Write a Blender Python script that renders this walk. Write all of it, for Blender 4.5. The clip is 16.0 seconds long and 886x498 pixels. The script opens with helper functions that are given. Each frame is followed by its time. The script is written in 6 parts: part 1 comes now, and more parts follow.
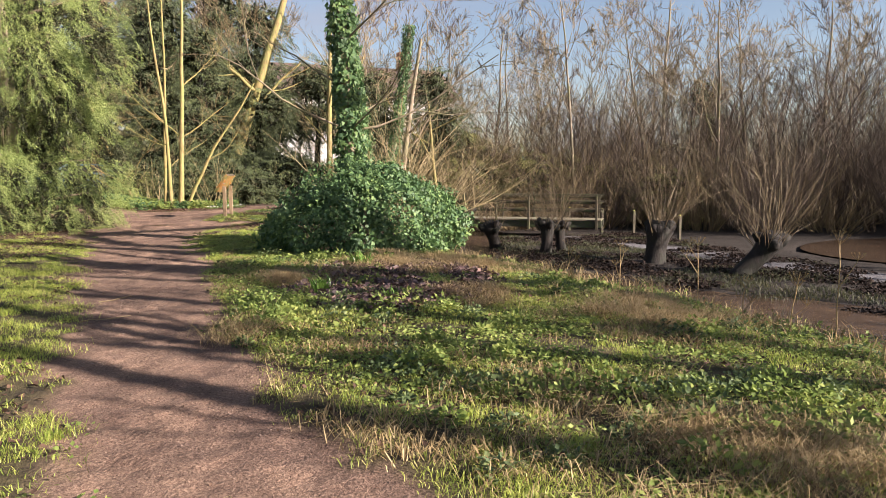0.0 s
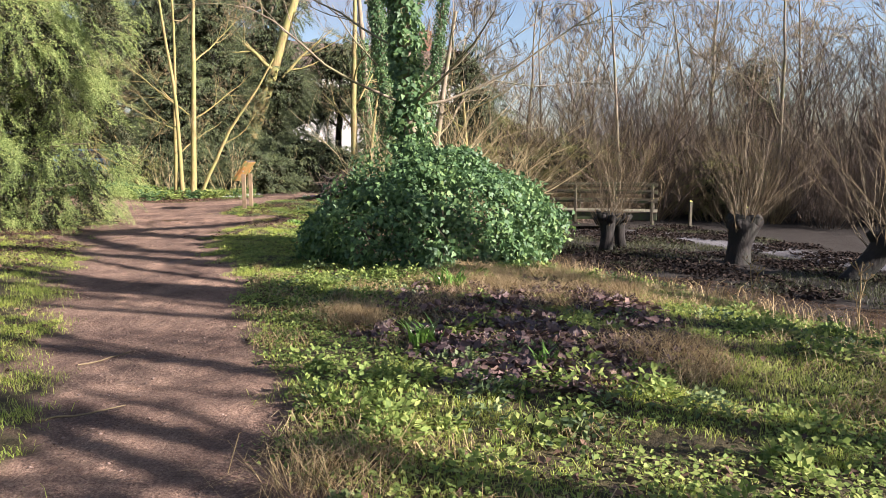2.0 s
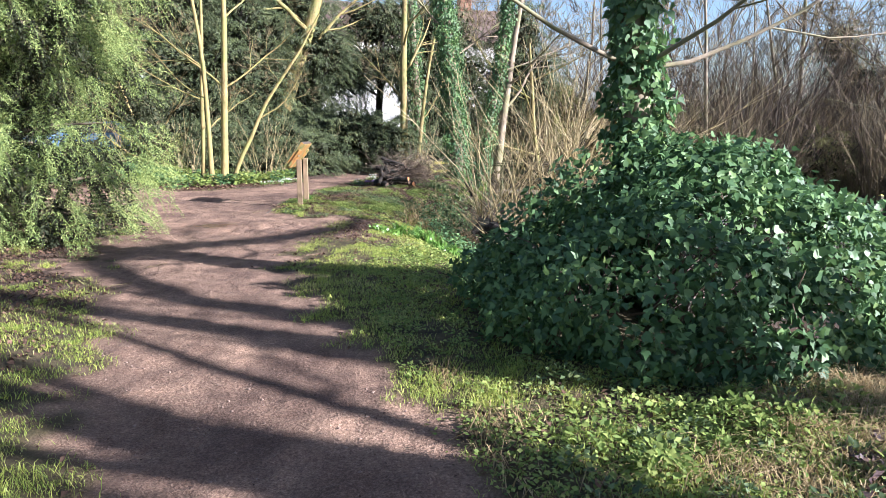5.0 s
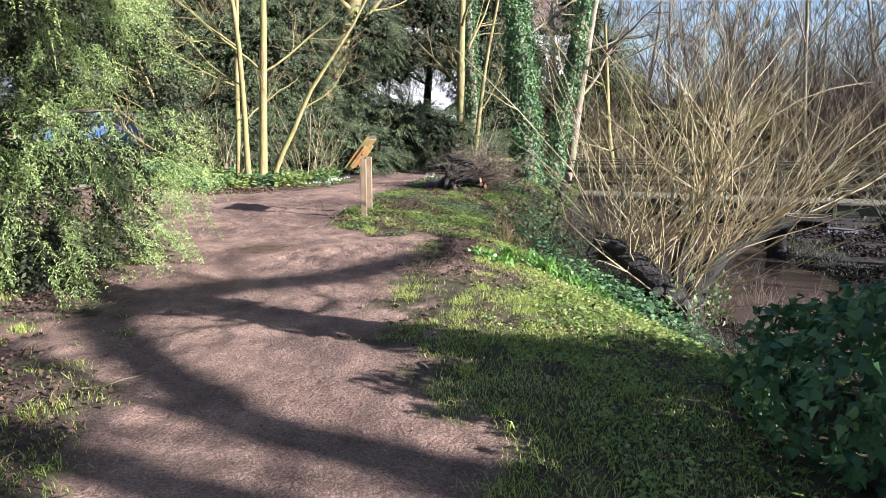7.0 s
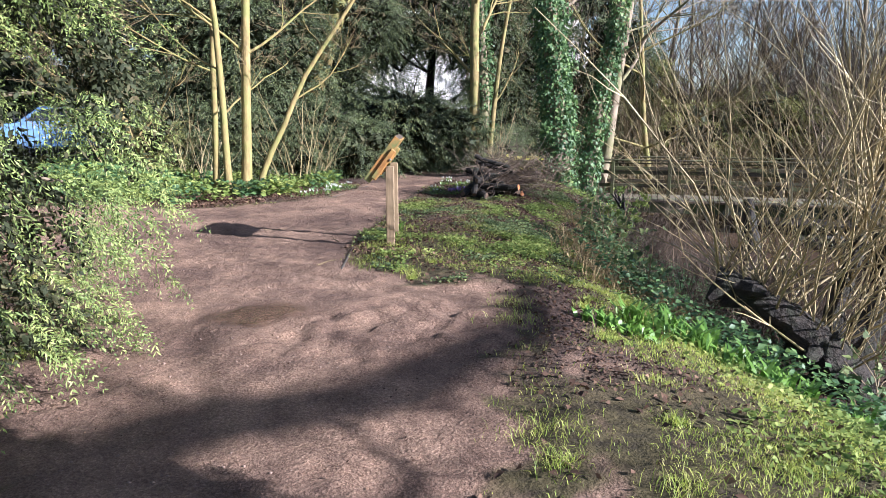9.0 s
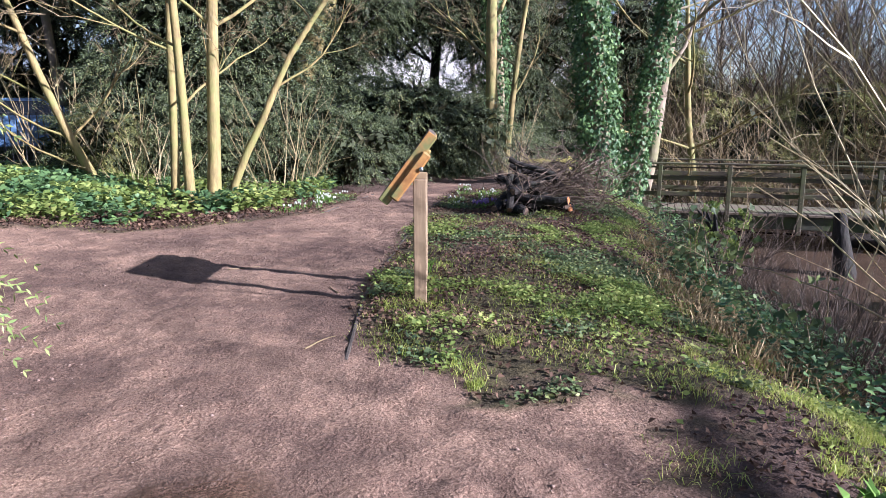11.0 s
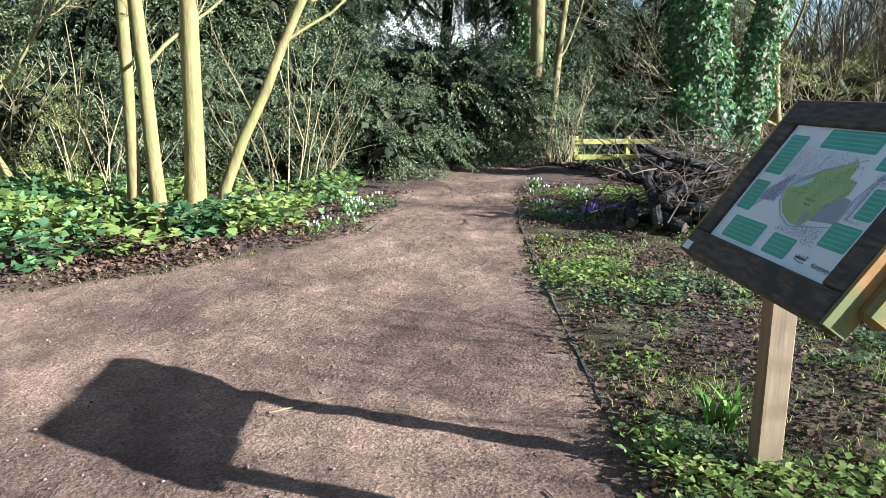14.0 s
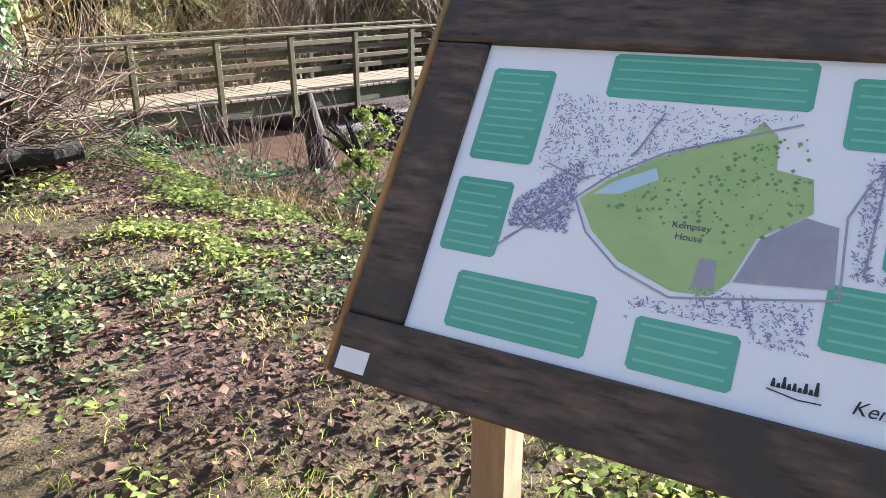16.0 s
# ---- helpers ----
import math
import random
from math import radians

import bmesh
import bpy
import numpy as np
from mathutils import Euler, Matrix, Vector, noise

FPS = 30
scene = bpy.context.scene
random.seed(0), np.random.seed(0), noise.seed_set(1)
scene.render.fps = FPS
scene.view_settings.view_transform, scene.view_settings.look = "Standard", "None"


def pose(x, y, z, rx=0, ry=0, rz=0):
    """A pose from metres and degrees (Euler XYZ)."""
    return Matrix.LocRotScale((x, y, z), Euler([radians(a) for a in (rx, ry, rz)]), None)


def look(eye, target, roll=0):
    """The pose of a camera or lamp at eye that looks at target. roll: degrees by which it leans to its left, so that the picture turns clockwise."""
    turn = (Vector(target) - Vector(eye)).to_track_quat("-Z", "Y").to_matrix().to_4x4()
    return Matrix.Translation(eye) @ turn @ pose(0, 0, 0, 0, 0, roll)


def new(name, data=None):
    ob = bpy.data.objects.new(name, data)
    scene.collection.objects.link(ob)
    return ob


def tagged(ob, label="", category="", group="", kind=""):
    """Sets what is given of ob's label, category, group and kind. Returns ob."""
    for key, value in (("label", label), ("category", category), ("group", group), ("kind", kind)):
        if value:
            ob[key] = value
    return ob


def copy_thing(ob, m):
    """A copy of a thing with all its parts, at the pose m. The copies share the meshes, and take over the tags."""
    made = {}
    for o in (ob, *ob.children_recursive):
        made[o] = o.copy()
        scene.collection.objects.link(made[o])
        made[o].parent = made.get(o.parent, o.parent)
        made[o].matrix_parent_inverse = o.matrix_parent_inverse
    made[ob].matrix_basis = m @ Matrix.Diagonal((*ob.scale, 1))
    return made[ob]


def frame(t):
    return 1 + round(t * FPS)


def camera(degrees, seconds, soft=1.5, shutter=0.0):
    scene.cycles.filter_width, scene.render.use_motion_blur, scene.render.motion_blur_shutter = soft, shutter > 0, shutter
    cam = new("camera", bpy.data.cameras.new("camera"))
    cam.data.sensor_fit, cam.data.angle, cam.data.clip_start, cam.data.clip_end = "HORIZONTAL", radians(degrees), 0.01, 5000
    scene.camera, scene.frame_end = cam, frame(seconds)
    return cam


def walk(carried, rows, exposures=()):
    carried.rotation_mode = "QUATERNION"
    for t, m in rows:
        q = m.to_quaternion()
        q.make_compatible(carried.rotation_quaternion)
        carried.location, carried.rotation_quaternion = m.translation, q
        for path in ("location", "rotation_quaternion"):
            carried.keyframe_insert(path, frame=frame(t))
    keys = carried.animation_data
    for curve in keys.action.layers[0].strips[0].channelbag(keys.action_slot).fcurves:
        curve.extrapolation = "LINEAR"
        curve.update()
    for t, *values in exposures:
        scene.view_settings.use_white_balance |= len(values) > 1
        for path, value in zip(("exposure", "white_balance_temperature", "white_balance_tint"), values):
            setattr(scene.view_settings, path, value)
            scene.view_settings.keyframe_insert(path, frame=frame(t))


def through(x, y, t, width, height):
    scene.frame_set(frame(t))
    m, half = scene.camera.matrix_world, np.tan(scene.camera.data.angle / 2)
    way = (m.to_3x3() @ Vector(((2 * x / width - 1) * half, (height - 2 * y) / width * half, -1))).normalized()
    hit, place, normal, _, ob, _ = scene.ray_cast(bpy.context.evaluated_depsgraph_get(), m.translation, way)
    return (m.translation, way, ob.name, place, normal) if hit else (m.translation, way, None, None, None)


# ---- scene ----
cam = camera(63.91, 16.0, soft=0.8)
PATH = [
    (0, (1.308, -1.791, 1.242), (2.436, 3.052, 0.718), -0.16),
    (0.5, (1.161, -1.098, 1.280), (2.308, 3.735, 0.707), -0.10),
    (1, (1.074, -0.396, 1.276), (2.210, 4.437, 0.682), -0.12),
    (1.5, (0.949, 0.307, 1.280), (2.049, 5.147, 0.677), -0.09),
    (2, (0.866, 1.009, 1.267), (1.935, 5.853, 0.645), -0.07),
    (2.5, (0.728, 1.716, 1.287), (1.770, 6.564, 0.641), -0.03),
    (3, (0.637, 2.458, 1.282), (1.661, 7.305, 0.604), 0.03),
    (3.2, (0.582, 2.761, 1.261), (1.600, 7.606, 0.565), 0.04),
    (5.3, (-0.400, 5.687, 1.533), (0.630, 10.506, 0.691), 0.12),
    (5.5, (-0.440, 5.990, 1.500), (0.559, 10.816, 0.661), 0.38),
    (6, (-0.589, 6.792, 1.502), (0.332, 11.633, 0.652), 0.22),
    (6.5, (-0.732, 7.567, 1.483), (0.153, 12.411, 0.615), 0.21),
    (7, (-0.893, 8.367, 1.477), (-0.017, 13.210, 0.598), 0.12),
    (7.5, (-0.995, 9.149, 1.470), (-0.107, 13.986, 0.572), 0.01),
    (8, (-1.097, 9.928, 1.480), (-0.177, 14.759, 0.574), -0.05),
    (8.5, (-1.133, 10.704, 1.468), (-0.173, 15.525, 0.552), -0.09),
    (9, (-1.204, 11.503, 1.480), (-0.192, 16.311, 0.554), -0.08),
    (9.2, (-1.210, 11.794, 1.466), (-0.176, 16.597, 0.537), -0.09),
    (11.3, (-1.086, 14.913, 1.362), (0.002, 19.705, 0.435), 0.05),
    (11.5, (-1.107, 15.178, 1.374), (-0.035, 19.973, 0.448), 0.14),
    (12, (-1.197, 15.770, 1.361), (-0.199, 20.581, 0.437), 0.32),
    (12.5, (-1.370, 16.379, 1.329), (-0.471, 21.208, 0.392), 0.37),
    (13, (-1.551, 16.945, 1.222), (-0.735, 21.783, 0.262), 0.35),
    (13.5, (-1.695, 17.652, 1.277), (-0.794, 22.466, 0.270), 0.09),
    (14, (-1.657, 18.208, 1.297), (-0.304, 22.895, 0.199), -0.29),
    (14.5, (-1.496, 18.775, 1.307), (0.721, 23.088, 0.094), -0.55),
    (15, (-1.364, 19.224, 1.309), (1.878, 22.790, -0.023), -0.52),
    (15.5, (-1.152, 19.581, 1.262), (2.853, 22.161, -0.255), -0.56),
    (16, (-1.024, 19.794, 1.276), (3.445, 21.147, -0.511), -0.09),
]
walk(cam, [(t, look(eye, target, roll)) for t, eye, target, roll in PATH],
     exposures=[(0.0, 1.71, 6750, 20), (3.2, 1.97, 5900, 18), (5.3, 2.07, 5550, 16), (9.2, 1.74, 5500, 17), (11.3, 1.72, 5300, 25), (12.0, 1.82, 5100, 26), (12.5, 1.87, 5150, 14), (13.5, 1.90, 5200, 8), (14.5, 2.15, 5350, 3), (15.0, 2.45, 5250, 3), (15.5, 2.80, 5650, 18), (16.0, 3.00, 6100, 22)])

# ---------------------------------------------------------------- light
SUN = Vector((0.742, -0.547, 0.391)).normalized()
world = bpy.data.worlds.new("sky")
scene.world = world
world.use_nodes = True
wt = world.node_tree
wt.nodes.clear()
w_out = wt.nodes.new("ShaderNodeOutputWorld")
w_bg = wt.nodes.new("ShaderNodeBackground")
w_sky = wt.nodes.new("ShaderNodeTexSky")
w_sky.sky_type = "NISHITA"
w_sky.sun_disc = False
w_sky.sun_elevation = radians(23)
w_sky.sun_rotation = radians(126)
w_co = wt.nodes.new("ShaderNodeTexCoord")
w_map = wt.nodes.new("ShaderNodeMapping")
w_map.inputs["Scale"].default_value = (1.0, 1.0, 3.0)
w_no = wt.nodes.new("ShaderNodeTexNoise")
w_no.inputs["Scale"].default_value = 2.6
w_no.inputs["Detail"].default_value = 7
w_rp = wt.nodes.new("ShaderNodeValToRGB")
w_rp.color_ramp.elements[0].position = 0.51
w_rp.color_ramp.elements[1].position = 0.74
w_mx = wt.nodes.new("ShaderNodeMix")
w_mx.data_type = "RGBA"
w_mx.inputs["B"].default_value = (3.0, 3.2, 3.7, 1)
wt.links.new(w_co.outputs["Generated"], w_map.inputs["Vector"])
wt.links.new(w_map.outputs["Vector"], w_no.inputs["Vector"])
wt.links.new(w_no.outputs["Fac"], w_rp.inputs["Fac"])
wt.links.new(w_rp.outputs["Color"], w_mx.inputs["Factor"])
wt.links.new(w_sky.outputs["Color"], w_mx.inputs["A"])
wt.links.new(w_mx.outputs["Result"], w_bg.inputs["Color"])
w_bg.inputs["Strength"].default_value = 0.05
wt.links.new(w_bg.outputs["Background"], w_out.inputs["Surface"])

sun_data = bpy.data.lights.new("sun", "SUN")
sun_data.energy = 5.0
sun_data.angle = radians(0.5)
sun_data.color = (1.0, 0.94, 0.85)
sun = new("sun", sun_data)
sun.matrix_world = look(SUN * 50, (0, 0, 0))


# ---------------------------------------------------------------- materials
def node_mat(name):
    m = bpy.data.materials.new(name)
    m.use_nodes = True
    nt = m.node_tree
    return m, nt, nt.nodes["Principled BSDF"], nt.nodes["Material Output"]


def noise_node(nt, scale, detail=4, coord="Object", stretch=None):
    co = nt.nodes.new("ShaderNodeTexCoord")
    n = nt.nodes.new("ShaderNodeTexNoise")
    n.inputs["Scale"].default_value = scale
    n.inputs["Detail"].default_value = detail
    n.inputs["Roughness"].default_value = 0.62
    if stretch:
        mp = nt.nodes.new("ShaderNodeMapping")
        mp.inputs["Scale"].default_value = stretch
        nt.links.new(co.outputs[coord], mp.inputs["Vector"])
        nt.links.new(mp.outputs["Vector"], n.inputs["Vector"])
    else:
        nt.links.new(co.outputs[coord], n.inputs["Vector"])
    return n


def ramp_node(nt, src, stops):
    r = nt.nodes.new("ShaderNodeValToRGB")
    e = r.color_ramp.elements
    e[0].position, e[0].color = stops[0][0], (*stops[0][1], 1)
    e[1].position, e[1].color = stops[-1][0], (*stops[-1][1], 1)
    for p, c in stops[1:-1]:
        x = e.new(p)
        x.color = (*c, 1)
    nt.links.new(src, r.inputs["Fac"])
    return r


def mix_node(nt, fac, a, b, mode="MIX"):
    m = nt.nodes.new("ShaderNodeMix")
    m.data_type = "RGBA"
    m.blend_type = mode
    for sock, v in (("Factor", fac), ("A", a), ("B", b)):
        if isinstance(v, (int, float)):
            m.inputs[sock].default_value = v
        elif isinstance(v, tuple):
            m.inputs[sock].default_value = (*v, 1)
        else:
            nt.links.new(v, m.inputs[sock])
    return m.outputs["Result"]


def bump_node(nt, src, strength, dist, bsdf):
    b = nt.nodes.new("ShaderNodeBump")
    b.inputs["Strength"].default_value = strength
    b.inputs["Distance"].default_value = dist
    nt.links.new(src, b.inputs["Height"])
    nt.links.new(b.outputs["Normal"], bsdf.inputs["Normal"])


def surface(name, lo, hi, scale=8, rough=0.8, bump=0.4, dist=0.01, stretch=None, stain=None, stain_scale=1.5, metal=0.0):
    """A worn surface: grain between two colours, broader stains of a third, relief."""
    m, nt, p, out = node_mat(name)
    n = noise_node(nt, scale, 6, stretch=stretch)
    col = ramp_node(nt, n.outputs["Fac"], [(0.3, lo), (0.7, hi)]).outputs["Color"]
    if stain:
        s = noise_node(nt, stain_scale, 3)
        k = ramp_node(nt, s.outputs["Fac"], [(0.45, (0, 0, 0)), (0.62, (1, 1, 1))]).outputs["Color"]
        col = mix_node(nt, k, col, stain)
    nt.links.new(col, p.inputs["Base Color"])
    p.inputs["Roughness"].default_value = rough
    p.inputs["Metallic"].default_value = metal
    bump_node(nt, n.outputs["Fac"], bump, dist, p)
    return m


def leafy(name, stops, rough=0.5, through=0.25, spec=0.5):
    """Leaves: a colour for each leaf, a little light let through."""
    m, nt, p, out = node_mat(name)
    g = nt.nodes.new("ShaderNodeNewGeometry")
    n = noise_node(nt, 1.3, 2)
    a = nt.nodes.new("ShaderNodeMath")
    a.operation = "MULTIPLY_ADD"
    a.inputs[1].default_value = 0.7
    s = nt.nodes.new("ShaderNodeMath")
    s.operation = "MULTIPLY_ADD"
    s.inputs[1].default_value = 0.9
    s.inputs[2].default_value = -0.3
    nt.links.new(n.outputs["Fac"], s.inputs[0])
    nt.links.new(g.outputs["Random Per Island"], a.inputs[0])
    nt.links.new(s.outputs[0], a.inputs[2])
    col = ramp_node(nt, a.outputs[0], stops).outputs["Color"]
    nt.links.new(col, p.inputs["Base Color"])
    p.inputs["Roughness"].default_value = rough
    p.inputs["Specular IOR Level"].default_value = spec
    t = nt.nodes.new("ShaderNodeBsdfTranslucent")
    nt.links.new(col, t.inputs["Color"])
    x = nt.nodes.new("ShaderNodeMixShader")
    x.inputs[0].default_value = through
    nt.links.new(p.outputs[0], x.inputs[1])
    nt.links.new(t.outputs[0], x.inputs[2])
    nt.links.new(x.outputs[0], out.inputs["Surface"])
    return m


M_YEW = leafy("yew_needles", [(0.0, (0.05, 0.086, 0.030)), (0.35, (0.17, 0.235, 0.075)), (0.75, (0.36, 0.43, 0.140)), (1.0, (0.48, 0.49, 0.19))], 0.55, 0.35, 0.3)
M_EVERG = leafy("evergreen_needles", [(0.0, (0.016, 0.025, 0.013)), (0.4, (0.062, 0.086, 0.038)), (0.8, (0.155, 0.185, 0.074)), (1.0, (0.30, 0.29, 0.11))], 0.5, 0.2)
# dark copy of the needles: shade between boughs put into the colour
M_CORE = leafy("shade_coloured_inner_needles", [(0.0, (0.014, 0.018, 0.009)), (0.6, (0.040, 0.048, 0.022)), (1.0, (0.09, 0.07, 0.036))], 0.7, 0.05, 0.2)
M_OLIVE = leafy("olive_needles", [(0.0, (0.06, 0.066, 0.024)), (0.45, (0.18, 0.185, 0.058)), (0.85, (0.33, 0.32, 0.10)), (1.0, (0.46, 0.40, 0.15))], 0.6, 0.3)
M_IVY = leafy("ivy_leaves", [(0.0, (0.036, 0.076, 0.036)), (0.5, (0.080, 0.152, 0.058)), (0.85, (0.150, 0.240, 0.080)), (1.0, (0.26, 0.34, 0.11))], 0.52, 0.28, 0.35)
M_IVYPALE = leafy("ground_ivy_leaves", [(0.0, (0.085, 0.140, 0.038)), (0.5, (0.22, 0.29, 0.075)), (1.0, (0.42, 0.45, 0.14))], 0.6, 0.42, 0.2)
M_DULLIVY = leafy("dull_ground_ivy", [(0.0, (0.040, 0.066, 0.032)), (0.5, (0.115, 0.160, 0.068)), (0.85, (0.22, 0.265, 0.100)), (1.0, (0.38, 0.39, 0.14))], 0.55, 0.3, 0.25)
M_GRASS = leafy("grass_blades", [(0.0, (0.13, 0.195, 0.036)), (0.35, (0.31, 0.40, 0.070)), (0.72, (0.52, 0.55, 0.125)), (1.0, (0.68, 0.59, 0.29))], 0.5, 0.5)
M_LOWGRASS = leafy("dull_grass", [(0.0, (0.03, 0.035, 0.014)), (0.6, (0.06, 0.07, 0.025)), (1.0, (0.13, 0.11, 0.05))], 0.6, 0.2)
M_STRAW = leafy("dead_grass", [(0.0, (0.20, 0.13, 0.06)), (0.6, (0.40, 0.29, 0.14)), (1.0, (0.55, 0.44, 0.24))], 0.7, 0.25)
M_DEAD = leafy("dead_leaves", [(0.0, (0.045, 0.027, 0.020)), (0.5, (0.095, 0.056, 0.038)), (0.8, (0.165, 0.100, 0.066)), (1.0, (0.24, 0.155, 0.10))], 0.75, 0.12, 0.2)
M_PURPLELEAF = leafy("purple_brown_leaves", [(0.0, (0.045, 0.028, 0.030)), (0.5, (0.095, 0.060, 0.058)), (0.85, (0.17, 0.105, 0.085)), (1.0, (0.30, 0.20, 0.145))], 0.55, 0.08, 0.35)
# leaves of the low ground: tree shade put into the dark colour
M_SODDENSHADE = leafy("shade_dark_sodden_leaves", [(0.0, (0.014, 0.010, 0.008)), (0.7, (0.036, 0.025, 0.020)), (1.0, (0.075, 0.054, 0.040))], 0.85, 0.03, 0.12)
M_DAFF = leafy("bulb_leaves", [(0.0, (0.07, 0.16, 0.03)), (1.0, (0.20, 0.34, 0.06))], 0.4, 0.3)
M_WHITE = leafy("white_petals", [(0.0, (0.62, 0.64, 0.58)), (1.0, (0.82, 0.83, 0.78))], 0.6, 0.3)
M_PURPLE = leafy("purple_petals", [(0.0, (0.22, 0.12, 0.42)), (1.0, (0.42, 0.30, 0.60))], 0.6, 0.3)
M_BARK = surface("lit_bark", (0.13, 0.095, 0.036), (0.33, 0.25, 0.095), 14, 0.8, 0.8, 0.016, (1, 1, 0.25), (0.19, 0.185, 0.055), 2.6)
M_WILLOW = leafy("golden_willow_rods", [(0.0, (0.15, 0.11, 0.055)), (0.6, (0.34, 0.265, 0.13)), (1.0, (0.56, 0.47, 0.25))], 0.6, 0.0)
M_BARKGREY = surface("grey_bark", (0.13, 0.10, 0.07), (0.29, 0.23, 0.16), 12, 0.85, 0.6, 0.02, (1, 1, 0.3), (0.16, 0.15, 0.07), 1.7)
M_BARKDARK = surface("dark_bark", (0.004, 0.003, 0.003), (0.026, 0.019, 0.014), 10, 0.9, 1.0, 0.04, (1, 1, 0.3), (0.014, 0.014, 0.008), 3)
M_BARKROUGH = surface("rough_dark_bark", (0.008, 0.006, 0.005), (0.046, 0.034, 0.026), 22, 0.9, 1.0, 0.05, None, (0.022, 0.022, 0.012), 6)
M_TWIG = leafy("twigs", [(0.0, (0.08, 0.056, 0.030)), (0.6, (0.19, 0.138, 0.068)), (1.0, (0.36, 0.28, 0.14))], 0.7, 0.0)
M_ROD = leafy("willow_rods", [(0.0, (0.070, 0.050, 0.030)), (0.6, (0.165, 0.120, 0.064)), (1.0, (0.33, 0.25, 0.13))], 0.7, 0.0)
M_EDGE = surface("damp_edging_board", (0.035, 0.027, 0.021), (0.095, 0.075, 0.058), 12, 0.9, 0.4, 0.004, (4, 4, 4))
M_TWIGDARK = leafy("dark_twigs", [(0.0, (0.04, 0.028, 0.020)), (0.7, (0.115, 0.080, 0.056)), (1.0, (0.23, 0.165, 0.11))], 0.75, 0.0)
M_POST = surface("softwood_post", (0.17, 0.115, 0.068), (0.32, 0.225, 0.135), 9, 0.7, 0.25, 0.004, (6, 6, 0.5), (0.23, 0.165, 0.095), 3)
M_ORANGE = surface("lichened_softwood", (0.24, 0.10, 0.03), (0.42, 0.22, 0.06), 7, 0.65, 0.3, 0.004, (2, 2, 2), (0.15, 0.155, 0.05), 6)
M_FRAME = surface("weathered_dark_oak", (0.014, 0.010, 0.008), (0.155, 0.106, 0.072), 34, 0.7, 1.0, 0.005, (0.45, 2.4, 2.4), (0.045, 0.038, 0.028), 9)
M_PLANK = surface("weathered_plank", (0.09, 0.07, 0.048), (0.20, 0.155, 0.108), 11, 0.8, 0.4, 0.004, (1, 5, 5), (0.14, 0.15, 0.08), 2)
M_RAIL = surface("mossy_rail", (0.034, 0.026, 0.016), (0.088, 0.070, 0.042), 9, 0.8, 0.4, 0.004, (1, 6, 6), (0.075, 0.085, 0.03), 2)
# bright copy of the bridge railing: sunlight put into a yellow-green colour
M_SUNALGAE = surface("sunlit_algae_rail", (0.33, 0.31, 0.06), (0.52, 0.50, 0.12), 9, 0.8, 0.3, 0.004, (1, 4, 4), (0.42, 0.36, 0.10), 3)
M_BEAM = surface("dark_beam", (0.02, 0.022, 0.014), (0.07, 0.07, 0.045), 8, 0.8, 0.4, 0.006, (1, 5, 5), (0.05, 0.07, 0.02), 2)
M_CUT = surface("cut_wood", (0.42, 0.15, 0.05), (0.62, 0.27, 0.10), 12, 0.7, 0.2, 0.003)
M_CUTOLD = surface("weathered_end_grain", (0.07, 0.045, 0.03), (0.16, 0.10, 0.065), 14, 0.8, 0.3, 0.003)
M_PAPER = surface("printed_sheet", (0.80, 0.82, 0.84), (0.84, 0.86, 0.87), 3, 0.22, 0.05, 0.001)
M_MAPMARK = surface("mauve_ink", (0.19, 0.18, 0.34), (0.34, 0.33, 0.50), 60, 0.3, 0.0, 0.001)
M_TEAL = surface("teal_ink", (0.075, 0.36, 0.25), (0.11, 0.44, 0.31), 6, 0.3, 0.0, 0.001)
M_TEALPALE = surface("pale_teal_ink", (0.16, 0.48, 0.36), (0.22, 0.54, 0.42), 6, 0.3, 0.0, 0.001)
M_MAPGREEN = surface("map_green_ink", (0.30, 0.46, 0.16), (0.40, 0.54, 0.22), 16, 0.3, 0.0, 0.001)
M_MAPDOT = surface("map_dark_green_ink", (0.14, 0.30, 0.10), (0.20, 0.36, 0.14), 16, 0.3, 0.0, 0.001)
M_MAPGREY = surface("map_grey_ink", (0.30, 0.30, 0.36), (0.38, 0.37, 0.42), 30, 0.3, 0.0, 0.001)
M_MAPPOND = surface("map_blue_ink", (0.42, 0.60, 0.70), (0.50, 0.66, 0.74), 16, 0.3, 0.0, 0.001)
M_INK = surface("dark_ink", (0.05, 0.05, 0.08), (0.12, 0.11, 0.16), 20, 0.4, 0.0, 0.001)
M_BLACK = surface("black_ink", (0.012, 0.012, 0.014), (0.02, 0.02, 0.022), 20, 0.4, 0.0, 0.001)
M_LABEL = surface("white_label", (0.72, 0.72, 0.70), (0.8, 0.8, 0.78), 10, 0.5, 0.0, 0.001)
M_STEEL = surface("galvanised_steel", (0.45, 0.45, 0.46), (0.62, 0.62, 0.63), 20, 0.35, 0.1, 0.001, metal=1.0)
M_IRON = surface("black_railing_paint", (0.012, 0.012, 0.014), (0.03, 0.03, 0.032), 20, 0.5, 0.1, 0.001)
M_CARBLUE = surface("blue_car_paint", (0.10, 0.19, 0.34), (0.13, 0.23, 0.40), 4, 0.25, 0.0, 0.001)
M_CARGLASS = surface("dark_glass", (0.015, 0.018, 0.022), (0.03, 0.035, 0.04), 3, 0.08, 0.0, 0.001)
M_TYRE = surface("tyre_rubber", (0.012, 0.012, 0.012), (0.03, 0.03, 0.03), 30, 0.85, 0.2, 0.002)
M_RENDER = surface("white_house_render", (0.70, 0.69, 0.66), (0.82, 0.81, 0.78), 3, 0.85, 0.2, 0.004, None, (0.62, 0.60, 0.55), 0.7)
